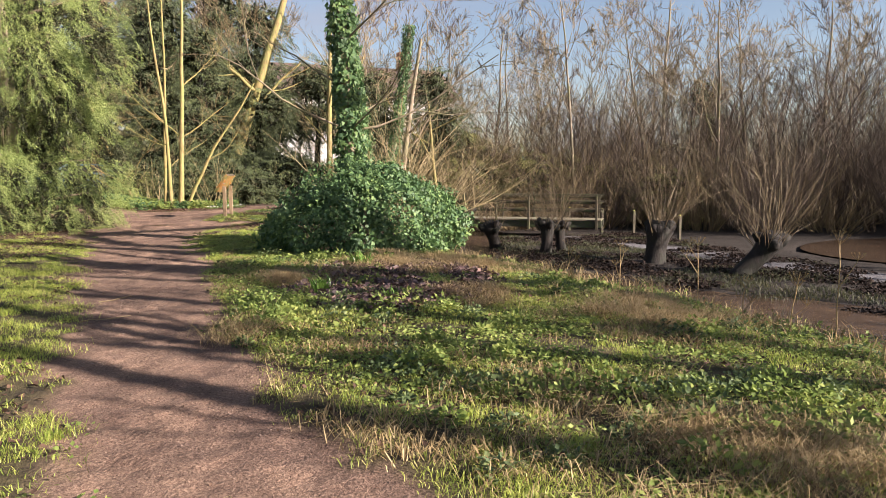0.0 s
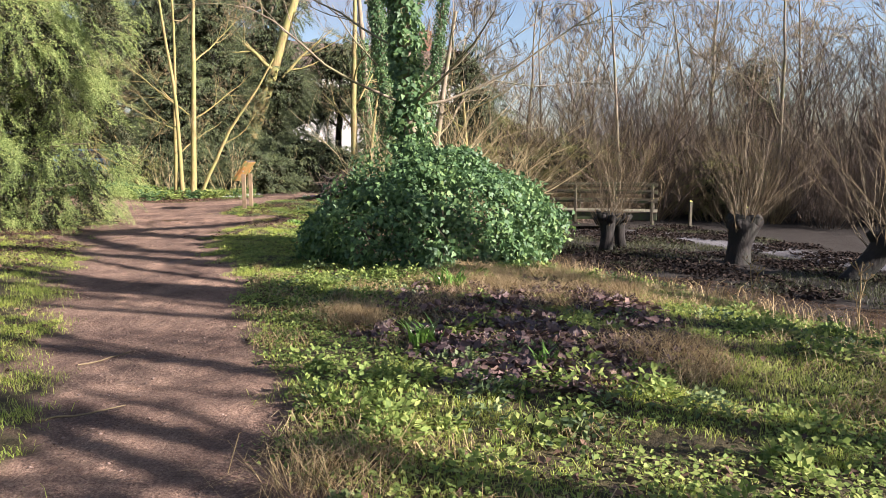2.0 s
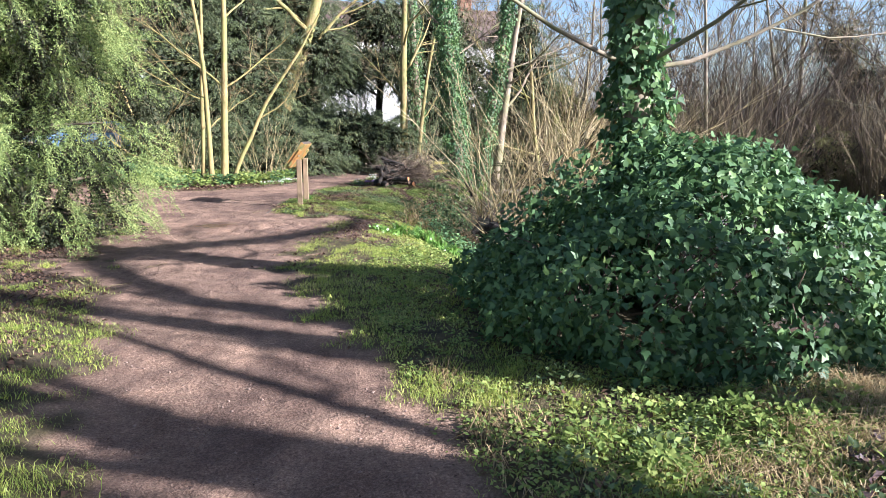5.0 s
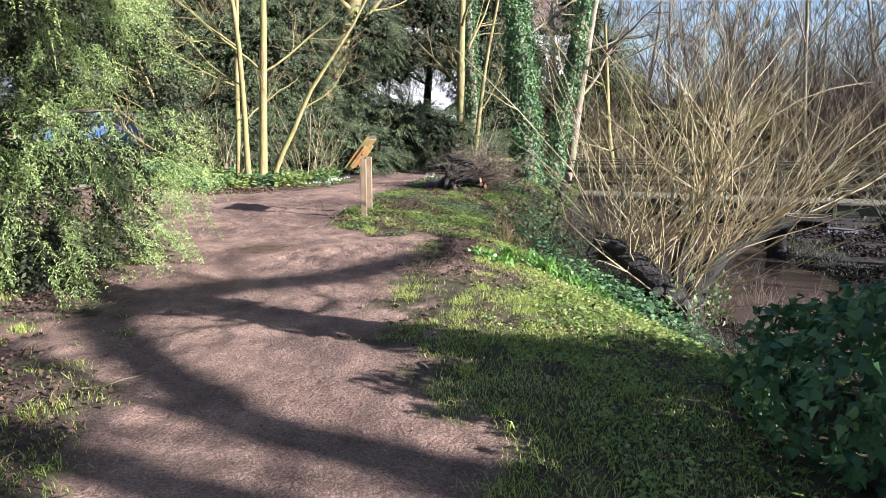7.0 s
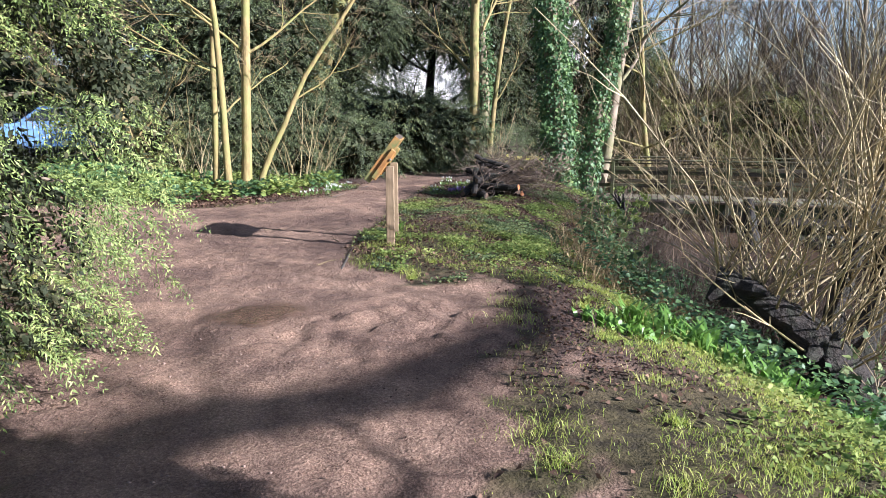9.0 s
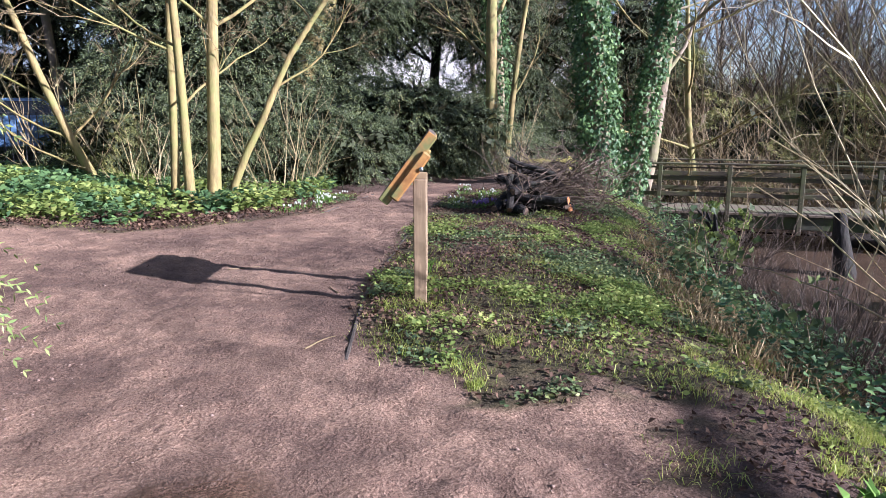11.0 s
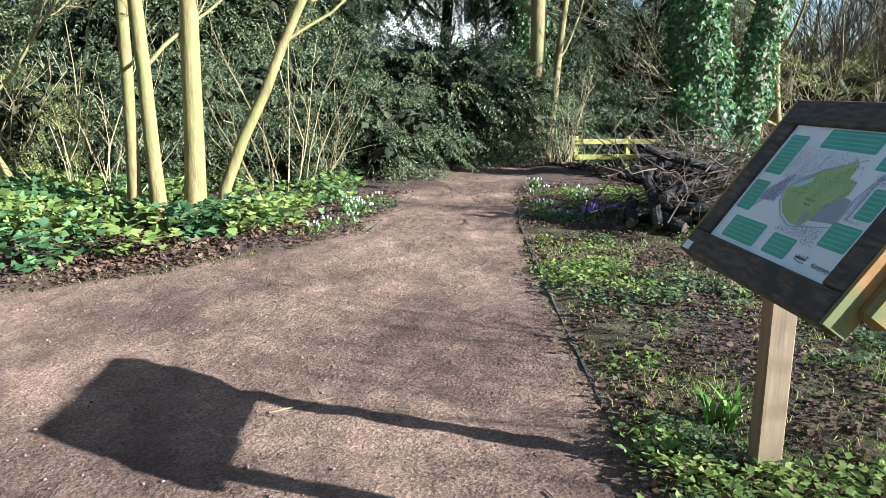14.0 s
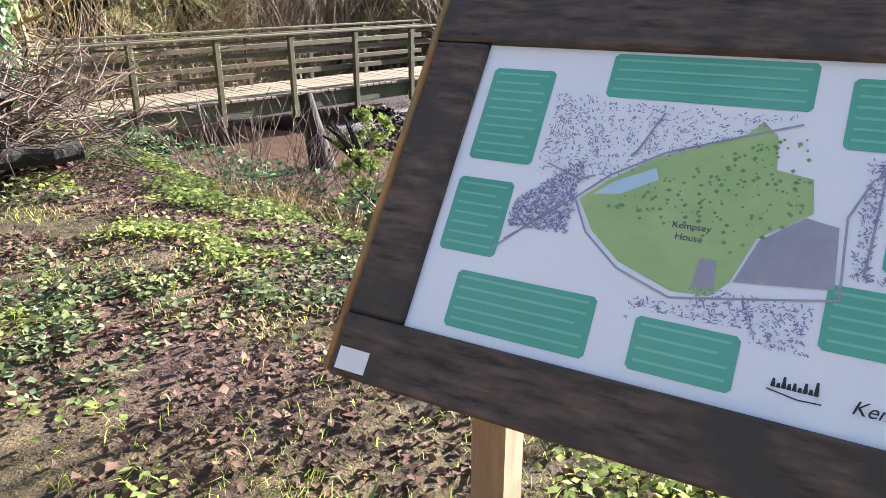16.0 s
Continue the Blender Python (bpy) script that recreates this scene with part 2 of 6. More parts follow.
M_BRICK = surface("red_brick", (0.22, 0.075, 0.05), (0.36, 0.14, 0.09), 9, 0.85, 0.4, 0.006, None, (0.26, 0.12, 0.08), 1.2)
M_ROOF = surface("weathered_roof_tiles", (0.07, 0.05, 0.042), (0.14, 0.09, 0.07), 6, 0.85, 0.5, 0.02, (1, 1, 5))
M_GLASS = surface("window_glass", (0.02, 0.025, 0.03), (0.05, 0.055, 0.06), 2, 0.06, 0.0, 0.001)


def water_material():
    m, nt, p, out = node_mat("muddy_water")
    n = noise_node(nt, 2.2, 4)
    col = ramp_node(nt, n.outputs["Fac"], [(0.3, (0.062, 0.042, 0.030)), (0.7, (0.105, 0.070, 0.048))]).outputs["Color"]
    nt.links.new(col, p.inputs["Base Color"])
    p.inputs["Roughness"].default_value = 0.06
    p.inputs["IOR"].default_value = 1.33
    n2 = noise_node(nt, 9, 3)
    bump_node(nt, n2.outputs["Fac"], 0.25, 0.02, p)
    return m


M_WATER = water_material()


def ground_material():
    m, nt, p, out = node_mat("ground_soil_and_turf")

    def attr(k):
        a = nt.nodes.new("ShaderNodeAttribute")
        a.attribute_name = k
        return a.outputs["Fac"]
    big = noise_node(nt, 0.9, 4)
    mid = noise_node(nt, 7, 6)
    fine = noise_node(nt, 60, 6)
    grain = noise_node(nt, 110, 4)
    turf = ramp_node(nt, mid.outputs["Fac"], [(0.3, (0.030, 0.022, 0.015)), (0.5, (0.068, 0.055, 0.026)), (0.7, (0.125, 0.100, 0.048))]).outputs["Color"]
    dirt = ramp_node(nt, fine.outputs["Fac"], [(0.25, (0.125, 0.078, 0.062)), (0.5, (0.230, 0.158, 0.118)), (0.78, (0.40, 0.295, 0.228))]).outputs["Color"]
    damp = ramp_node(nt, big.outputs["Fac"], [(0.36, (0.58, 0.54, 0.55)), (0.64, (1.15, 1.1, 1.06))]).outputs["Color"]
    dirt = mix_node(nt, 1.0, dirt, damp, "MULTIPLY")
    speck = ramp_node(nt, grain.outputs["Fac"], [(0.35, (0.55, 0.52, 0.51)), (0.62, (1.22, 1.2, 1.16))]).outputs["Color"]
    dirt = mix_node(nt, 0.8, dirt, speck, "MULTIPLY")
    litter = ramp_node(nt, fine.outputs["Fac"], [(0.3, (0.035, 0.022, 0.018)), (0.55, (0.095, 0.060, 0.046)), (0.75, (0.18, 0.12, 0.09))]).outputs["Color"]
    gravel = ramp_node(nt, fine.outputs["Fac"], [(0.3, (0.10, 0.095, 0.098)), (0.7, (0.19, 0.18, 0.185))]).outputs["Color"]
    # soil of the low ground, its tree shade painted in as near-black
    mud = ramp_node(nt, fine.outputs["Fac"], [(0.3, (0.014, 0.011, 0.009)), (0.7, (0.048, 0.038, 0.030))]).outputs["Color"]
    patchy = noise_node(nt, 2.4, 9, stretch=(1.5, 1.0, 1.0))
    pale = ramp_node(nt, patchy.outputs["Fac"], [(0.34, (0.74, 0.71, 0.70)), (0.5, (0.98, 0.97, 0.96)), (0.66, (1.36, 1.33, 1.28))]).outputs["Color"]
    dirt = mix_node(nt, 1.0, dirt, pale, "MULTIPLY")
    col = mix_node(nt, attr("leaf"), turf, litter)
    col = mix_node(nt, attr("low"), col, mud)
    col = mix_node(nt, attr("path"), col, dirt)
    col = mix_node(nt, attr("gravel"), col, gravel)
    col = mix_node(nt, attr("wet"), col, mix_node(nt, 1.0, col, (0.55, 0.52, 0.50), "MULTIPLY"))
    nt.links.new(col, p.inputs["Base Color"])
    gloss = mix_node(nt, attr("wet"), (0.92, 0.92, 0.92), (0.22, 0.22, 0.22))
    nt.links.new(gloss, p.inputs["Roughness"])
    p.inputs["Specular IOR Level"].default_value = 0.25
    add = nt.nodes.new("ShaderNodeMath")
    add.operation = "MULTIPLY_ADD"
    add.inputs[1].default_value = 2.5
    nt.links.new(mid.outputs["Fac"], add.inputs[0])
    nt.links.new(fine.outputs["Fac"], add.inputs[2])
    bump_node(nt, add.outputs[0], 0.9, 0.024, p)
    return m


M_GROUND = ground_material()


# ---------------------------------------------------------------- mesh helpers
rng = np.random.default_rng(7)


class Mesh:
    """Collects faces for one part."""

    def __init__(self):
        self.v, self.f = [], []

    def tube(self, pts, rads, sides=6, cap=True):
        pts = [Vector(p) for p in pts]
        base = len(self.v)
        side = None
        for i, p in enumerate(pts):
            d = (pts[min(i + 1, len(pts) - 1)] - pts[max(i - 1, 0)]).normalized()
            if side is None:
                side = d.orthogonal().normalized()
            side = (side - d * side.dot(d)).normalized()
            up = d.cross(side)
            for k in range(sides):
                a = 2 * math.pi * k / sides
                self.v.append(p + (side * math.cos(a) + up * math.sin(a)) * rads[i])
        for i in range(len(pts) - 1):
            for k in range(sides):
                a, b = base + i * sides + k, base + i * sides + (k + 1) % sides
                self.f.append((a, b, b + sides, a + sides))
        if cap:
            self.f.append(tuple(base + sides - 1 - k for k in range(sides)))
            self.f.append(tuple(base + (len(pts) - 1) * sides + k for k in range(sides)))
        return self

    def box(self, size, m=None, bevel=0.0):
        """A box with softened edges, about the pose m."""
        m = m or Matrix.Identity(4)
        bm = bmesh.new()
        bmesh.ops.create_cube(bm, size=1)
        bmesh.ops.scale(bm, vec=size, verts=bm.verts)
        if bevel:
            bmesh.ops.bevel(bm, geom=bm.edges[:], offset=bevel, segments=1, affect="EDGES")
        base = len(self.v)
        bm.verts.index_update()
        self.v += [m @ v.co for v in bm.verts]
        self.f += [tuple(base + v.index for v in f.verts) for f in bm.faces]
        bm.free()
        return self

    def poly(self, pts):
        base = len(self.v)
        self.v += [Vector(p) for p in pts]
        self.f.append(tuple(range(base, base + len(pts))))
        return self

    def data(self, name, material, smooth=False):
        me = bpy.data.meshes.new(name)
        me.from_pydata([tuple(v) for v in self.v], [], self.f)
        me.materials.append(material)
        if smooth:
            me.polygons.foreach_set("use_smooth", [True] * len(me.polygons))
        return me


def fast_mesh(name, verts, faces, material, smooth=False):
    """verts (n, 3) and faces (m, 3 or 4) as arrays."""
    me = bpy.data.meshes.new(name)
    k = faces.shape[1]
    me.vertices.add(len(verts))
    me.vertices.foreach_set("co", np.ascontiguousarray(verts, np.float32).ravel())
    me.loops.add(faces.size)
    me.loops.foreach_set("vertex_index", np.ascontiguousarray(faces, np.int32).ravel())
    me.polygons.add(len(faces))
    me.polygons.foreach_set("loop_start", np.arange(0, faces.size, k, dtype=np.int32))
    me.update(calc_edges=True)
    me.materials.append(material)
    if smooth:
        me.polygons.foreach_set("use_smooth", np.ones(len(faces), bool))
    return me


def part(name, mesh, material, parent, label="", smooth=False, kind=""):
    me = mesh.data(name, material, smooth) if isinstance(mesh, Mesh) else mesh
    ob = new(name, me)
    ob.parent = parent
    if label:
        ob["label"] = label
    if kind:
        ob["kind"] = kind
    return ob


def thing(name, m, label, category, group="", kind=""):
    ob = new(name)
    ob.empty_display_size = 0.1
    ob.matrix_world = m
    return tagged(ob, label, category, group, kind)


def unit(a):
    return a / np.maximum(np.linalg.norm(a, axis=-1, keepdims=True), 1e-9)


def leaves(pos, along, length, width, fold=0.25, normal=None):
    """Pointed leaves, two faces folded at the midrib, as arrays: from pos, along the given ways."""
    n = len(pos)
    along = unit(along)
    ref = rng.normal(size=(n, 3)) if normal is None else normal + 0.5 * rng.normal(size=(n, 3))
    side = unit(np.cross(along, ref))
    up = np.cross(side, along)
    length = np.broadcast_to(length, (n,))[:, None]
    width = np.broadcast_to(width, (n,))[:, None]
    tip = pos + along * length
    mid = pos + along * length * 0.45
    v = np.stack([pos, mid + side * width * 0.5 + up * width * fold, tip, mid - side * width * 0.5 + up * width * fold], 1)
    i = np.arange(n)[:, None] * 4
    f = np.concatenate([i + [[0, 1, 2]], i + [[0, 2, 3]]], 1).reshape(-1, 3)
    return v.reshape(-1, 3), f


IVY_LEAF = ((0, 0), (0.02, 0.36), (0.36, 0.52), (0.46, 0.30), (1, 0), (0.46, -0.30), (0.36, -0.52), (0.02, -0.36))
MAPLE_LEAF = ((0, 0), (0.06, 0.46), (0.32, 0.40), (0.66, 0.52), (0.74, 0.30), (1, 0), (0.74, -0.30), (0.66, -0.52), (0.32, -0.40), (0.06, -0.46))


def lobed(pos, along, length, width, outline, fold=0.2, normal=None, loose=0.5):
    """Lobed leaves, cupped along the midrib, as arrays."""
    n, k = len(pos), len(outline)
    along = unit(along)
    ref = rng.normal(size=(n, 3)) if normal is None else normal + loose * rng.normal(size=(n, 3))
    side = unit(np.cross(along, ref))
    up = np.cross(side, along)
    length = np.broadcast_to(length, (n,))[:, None]
    width = np.broadcast_to(width, (n,))[:, None]
    cup = fold * rng.uniform(-0.3, 1.0, (n, 1))
    v = np.stack([pos + along * length * a + side * width * b + up * width * (cup * abs(b) - 0.15 * a * a) for a, b in outline], 1)
    i = np.arange(n)[:, None] * k
    f = np.concatenate([i + [[0, j, j + 1]] for j in range(1, k - 1)], 1).reshape(-1, 3)
    return v.reshape(-1, 3), f


def joined(chunks):
    vs, fs, n = [], [], 0
    for v, f in chunks:
        vs.append(v)
        fs.append(f + n)
        n += len(v)
    return np.concatenate(vs), np.concatenate(fs)


def vnoise(x, y, scale, seed=0):
    """Smooth noise between 0 and 1."""
    x, y = np.asarray(x, float) * scale + 1000.3 + seed * 17.7, np.asarray(y, float) * scale + 1000.7 + seed * 9.1
    i, j = np.floor(x).astype(np.int64), np.floor(y).astype(np.int64)
    u, w = x - i, y - j
    u, w = u * u * (3 - 2 * u), w * w * (3 - 2 * w)

    def h(a, b):
        s = np.sin(a * 127.1 + b * 311.7 + seed * 74.7) * 43758.5453
        return s - np.floor(s)
    return (h(i, j) * (1 - u) + h(i + 1, j) * u) * (1 - w) + (h(i, j + 1) * (1 - u) + h(i + 1, j + 1) * u) * w


def step(a, b, x):
    t = np.clip((x - a) / (b - a), 0, 1)
    return t * t * (3 - 2 * t)


# ---------------------------------------------------------------- lie of the land
def path_left(y):
    return np.interp(y, [-30, -2, 1.3, 2.3, 3.7, 7.2, 10, 12.3, 14, 16, 18, 20, 22, 22.9, 23.4, 24.5, 26, 26.9, 29, 33, 60],
                     [12, 1.6, 0.36, 0.1, -0.25, -1.1, -1.7, -2.1, -2.9, -3.0, -3.2, -4.0, -6.5, -4.6, -2.7, -0.75, -0.1, 0.45, 1.6, 3.2, 9])


def path_right(y):
    return np.interp(y, [-30, -2, 1.3, 2.4, 3.7, 5.1, 6.8, 8.5, 10.5, 12.5, 14, 15.3, 16.5, 17.2, 18.2, 19.2, 20, 20.8, 21.5, 22.7, 24.5, 25.8, 27, 29, 33, 60],
                     [14.5, 3.0, 1.6, 1.3, 0.95, 0.75, 0.55, 0.45, -0.05, -0.3, -0.25, 0.15, 0.45, 0.5, -0.5, -0.62, -0.45, -0.2, 0.0, 0.36, 0.94, 1.44, 1.95, 3.0, 4.6, 10.5])


def crest(y):
    return np.interp(y, [-20, 3, 6.4, 8.5, 10, 11.5, 13, 15.4, 17, 19, 21, 24, 26, 28, 34],
                     [6.5, 5.2, 4.7, 4.1, 3.4, 2.3, 1.25, 1.0, 1.0, 1.25, 1.9, 3.4, 4.5, 4.4, 3.4])


STREAM = np.array([(24, -6), (15, 2.5), (11.5, 6), (9.9, 8.5), (8.7, 11), (7.2, 14), (6.4, 17.5), (6.6, 20), (7.1, 23), (7.8, 26), (8.6, 29), (12.5, 33.5), (19, 42), (26, 60)], float)
GRAVEL = np.array([(11.5, 25.2), (13.2, 23.3), (14.2, 19.2), (14.6, 15.5), (15.6, 12), (18, 7), (24, -2)], float)


def line_distance(px, py, line):
    best = np.full(np.shape(px), 1e9)
    for (ax, ay), (bx, by) in zip(line[:-1], line[1:]):
        dx, dy = bx - ax, by - ay
        t = np.clip(((px - ax) * dx + (py - ay) * dy) / (dx * dx + dy * dy), 0, 1)
        best = np.minimum(best, np.hypot(px - ax - t * dx, py - ay - t * dy))
    return best


WATER_Z = -1.28


def land(x, y):
    x, y = np.asarray(x, float), np.asarray(y, float)
    c = crest(y)
    w = np.interp(y, [0, 8, 13, 19, 24, 28], [4.2, 4.0, 3.0, 3.2, 3.0, 3.0])
    z = -1.18 * step(0, 1, (x - c) / w) - 0.12 * step(-0.9, 0.6, x - c)
    s = line_distance(x, y, STREAM)
    half = np.interp(y, [5, 12, 20, 26, 40], [1.3, 1.2, 1.3, 1.7, 2.0])
    z = z - 0.55 * step(half + 0.5, half - 0.35, s) * step(-0.3, -0.9, z)
    z = z - 0.5 * step(5.2, 3.8, np.hypot((x - 24) / 1.3, y - 16.5))
    inside = step(-0.25, 0.15, x - path_left(y)) * step(0.25, -0.15, x - path_right(y))
    z = z + (1 - inside) * (0.05 * (vnoise(x, y, 1.1, 3) - 0.3) + 0.025 * vnoise(x, y, 4.5, 4))
    z = z + inside * (0.022 * (vnoise(x, y, 1.7, 5) - 0.5) + 0.022 * (vnoise(x, y, 9, 6) - 0.5))
    mud = step(0.95, 0.4, np.hypot((x + 0.5) / 1.5, (y - 16.3) / 1.1))
    z = z + mud * (0.05 * (vnoise(x, y, 8, 8) - 0.5) + 0.04 * (vnoise(x, y, 15, 9) - 0.5))
    rut = step(0.09, 0.03, np.abs(x + 1.75 + 0.15 * (y - 15.5) + 0.05 * vnoise(x, y, 5, 14))) * step(14.2, 14.8, y) * step(17.2, 16.4, y)
    z = z - 0.035 * rut * vnoise(x, y, 12, 13)
    z = z + inside * 0.022 * (vnoise(x, y, 17, 15) - 0.5) * step(0.4, 0.7, vnoise(x, y, 0.9, 16))
    z = z + 0.25 * step(-2.6, -5.0, x) * step(20, 24, y)
    return z + 0.9 * step(30, 60, np.hypot(x - 5, y - 15))


def on_path(x, y):
    """1 on the trodden dirt, 0 on the turf, with a ragged edge."""
    r = (0.35 * (vnoise(x, y, 2.3, 11) - 0.5) + 0.25 * (vnoise(x, y, 7, 12) - 0.5)) * (1 + 2.2 * step(12.5, 14, y) * step(18.5, 17.5, y))
    return step(-0.14, 0.14, x - path_left(y) + r) * step(0.14, -0.14, x - path_right(y) + r * step(18.6, 17.6, y))


def on_leaves(x, y):
    """1 where dead leaves lie."""
    r = vnoise(x, y, 1.6, 21) + 0.5 * vnoise(x, y, 5, 22)
    bed = 0.85 * step(1.15, 0.75, np.hypot((x - 2.6 + 0.25 * (y - 6.2) * -0.6) / 1.15, (y - 6.2) / 1.75)) * step(0.25, 0.62, r) * step(0.1, 0.36, vnoise(x, y, 4.2, 23))
    edge = step(1.0, 0.2, np.abs(x - path_right(y) - 0.5)) * step(14.5, 15.5, y) * step(18.4, 17.2, y) * step(0.3, 0.8, r)
    left = step(0.3, -0.4, x - path_left(y)) * step(9, 13, y) * step(0.25, 0.7, r)
    far = step(20.3, 21.2, y) * step(27, 25, y) * step(0.1, 0.9, x - path_right(y)) * step(0.5, 0.9, r)
    bank = step(0.5, 2.0, x - crest(y)) * step(0.3, 0.8, r) * 0.9
    wood = step(24.5, 27, y) * 0.9
    return np.clip(bed + edge + left + far + bank + wood, 0, 1)


def on_wet(x, y):
    """1 where the trodden path is still wet."""
    return step(1.1, 0.5, np.hypot((x + 1.55) / 0.55, (y - 16.85) / 0.4) + 0.5 * (vnoise(x, y, 4, 24) - 0.5))


def ground():
    xs = np.concatenate([-5 - np.geomspace(1, 900, 26)[::-1] * 0.5, np.arange(-5, 6, 0.05), np.arange(6, 18, 0.3), 18 + np.geomspace(1, 1800, 30) * 0.5])
    ys = np.concatenate([-3 - np.geomspace(1, 900, 22)[::-1] * 0.5, np.arange(-3, 27, 0.05), np.arange(27, 36, 0.3), 36 + np.geomspace(1, 1800, 28) * 0.5])
    gx, gy = np.meshgrid(xs, ys)
    x, y = gx.ravel(), gy.ravel()
    v = np.stack([x, y, land(x, y)], 1)
    nx, ny = len(xs), len(ys)
    i = (np.arange(ny - 1)[:, None] * nx + np.arange(nx - 1)[None]).ravel()
    f = np.stack([i, i + 1, i + 1 + nx, i + nx], 1)
    me = fast_mesh("ground", v, f, M_GROUND, True)
    g = line_distance(x, y, GRAVEL)
    # low: mask of the ground below the bank that gets the painted shade
    for key, val in (("path", on_path(x, y)), ("low", step(-0.45, -0.95, v[:, 2]) * step(60, 40, np.hypot(x, y))), ("leaf", on_leaves(x, y)), ("wet", on_wet(x, y)), ("gravel", step(0.95, 0.6, g + 0.2 * vnoise(x, y, 2, 31)))):
        me.attributes.new(key, "FLOAT", "POINT").data.foreach_set("value", np.ascontiguousarray(val, np.float32))
    tagged(new("ground", me), "reddish trodden dirt path through rough winter turf and leaf litter", "ground", kind="structure")


def water():
    pts = []
    for (ax, ay), (bx, by) in zip(STREAM[:-1], STREAM[1:]):
        for t in np.linspace(0, 1, 8, endpoint=False):
            pts.append((ax + (bx - ax) * t, ay + (by - ay) * t))
    pts = np.array(pts)
    d = unit(np.gradient(pts, axis=0))
    nrm = np.stack([-d[:, 1], d[:, 0]], 1) * 2.3
    v = np.concatenate([np.c_[pts + nrm, np.full(len(pts), WATER_Z)], np.c_[pts - nrm, np.full(len(pts), WATER_Z)]])
    n = len(pts)
    i = np.arange(n - 1)
    tagged(new("water", fast_mesh("water", v, np.stack([i, i + n, i + n + 1, i + 1], 1), M_WATER)), "brown muddy stream water under the footbridge", "stream", kind="structure")
    a = np.linspace(0, 2 * math.pi, 49)[:-1]
    ring = np.c_[24 + 6.2 * np.cos(a), 16.5 + 4.8 * np.sin(a), np.full(48, WATER_Z - 0.02)]
    m = Mesh().poly(ring)
    tagged(new("water", m.data("pond", M_WATER)), "brown pond water reflecting the trees", "pond", kind="structure")


ground()
water()


# ---------------------------------------------------------------- information board
def information_board():
    u = Vector((0.21, 0.978, 0)).normalized()          # along the board, away from the start of the walk
    n = Vector((-u.y, u.x, 0))                          # towards the path
    origin = Vector((-0.083, 19.69, float(land(-0.09, 19.69)) + 0.005))
    m = Matrix((u.to_4d(), n.to_4d(), Vector((0, 0, 1, 0)), Vector((0, 0, 0, 1)))).transposed()
    for i in range(3):
        m[i][3] = origin[i]
    m[3] = (0, 0, 0, 1)
    board = thing("information_board", m, "wooden lectern board with printed map on two posts", "sign")
    # local axes: x along the board, y towards the path, z up
    tilt = math.atan2(0.475, 0.355)
    face = Matrix.Translation((0.055, 0.09, 0.972)) @ Matrix.Rotation(math.pi, 4, "Z") @ Matrix.Rotation(tilt, 4, "X")
    # on the face: x to the right as read, y up the slope, z out of the face
    W, Hh, B, T = 0.775, 0.595, 0.086, 0.062
    for name, size, at in (("top_rail", (W, B, T), (0, Hh / 2 - B / 2, 0)), ("bottom_rail", (W, B, T), (0, -Hh / 2 + B / 2, 0)),
                           ("side_rail", (B, Hh - 2 * B - 0.003, T - 0.004), (-W / 2 + B / 2, 0, 0)), ("side_rail", (B, Hh - 2 * B - 0.003, T - 0.004), (W / 2 - B / 2, 0, 0))):
        part(name, Mesh().box(size, face @ Matrix.Translation(at), 0.004), M_FRAME, board)
    back = part("back_panel", Mesh().box((W - 0.02, Hh - 0.02, 0.016), face @ Matrix.Translation((0, 0, -0.041)), 0.002), M_ORANGE, board)
    for s in (-1, 1):
        part("side_face", Mesh().box((0.012, Hh - 0.006, T + 0.012), face @ Matrix.Translation((s * (W / 2 + 0.005), 0, -0.008)), 0.003), M_ORANGE, board, "orange and green lichened softwood edge")
    pw, ph = W - 2 * B, Hh - 2 * B
    sheet = part("printed_sheet", Mesh().box((pw, ph, 0.006), face @ Matrix.Translation((0, 0, 0.016))), M_PAPER, board, "white printed map sheet with green text boxes")
    top = 0.0192

    def pr(x, y, lift=0.0):
        """A place on the sheet: 0..1 to the right and up."""
        return face @ Vector(((x - 0.5) * pw, (y - 0.5) * ph, top + lift))

    def patch(name, pts, material, lift, parent=sheet, label=""):
        return part(name, Mesh().poly([pr(x, y, lift) for x, y in pts]), material, parent, label)

    def rect(x0, y0, x1, y1):
        k, q = 0.008, 0.011
        return [(x0 + k, y0), (x1 - k, y0), (x1, y0 + q), (x1, y1 - q), (x1 - k, y1), (x0 + k, y1), (x0, y1 - q), (x0, y0 + q)]
    boxes = [(0.03, 0.585, 0.183, 0.915), (0.025, 0.27, 0.16, 0.52), (0.09, 0.035, 0.40, 0.215), (0.48, 0.04, 0.67, 0.19), (0.305, 0.84, 0.71, 0.99),
             (0.77, 0.74, 0.975, 0.95), (0.865, 0.42, 0.975, 0.63), (0.79, 0.20, 0.975, 0.37)]
    for x0, y0, x1, y1 in boxes:
        b = patch("text_box", rect(x0, y0, x1, y1), M_TEAL, 0.0006)
        rows_n = max(3, int((y1 - y0) / 0.032))
        lines = Mesh()
        for r in range(rows_n):
            yy = y0 + (r + 0.75) * (y1 - y0) / (rows_n + 0.5)
            lines.poly([pr(x0 + 0.012, yy, 0.0011), pr(x1 - 0.014 - 0.02 * (r % 3 == 2), yy, 0.0011), pr(x1 - 0.014 - 0.02 * (r % 3 == 2), yy + 0.008, 0.0011), pr(x0 + 0.012, yy + 0.008, 0.0011)])
        part("text_line", lines, M_TEALPALE, b)
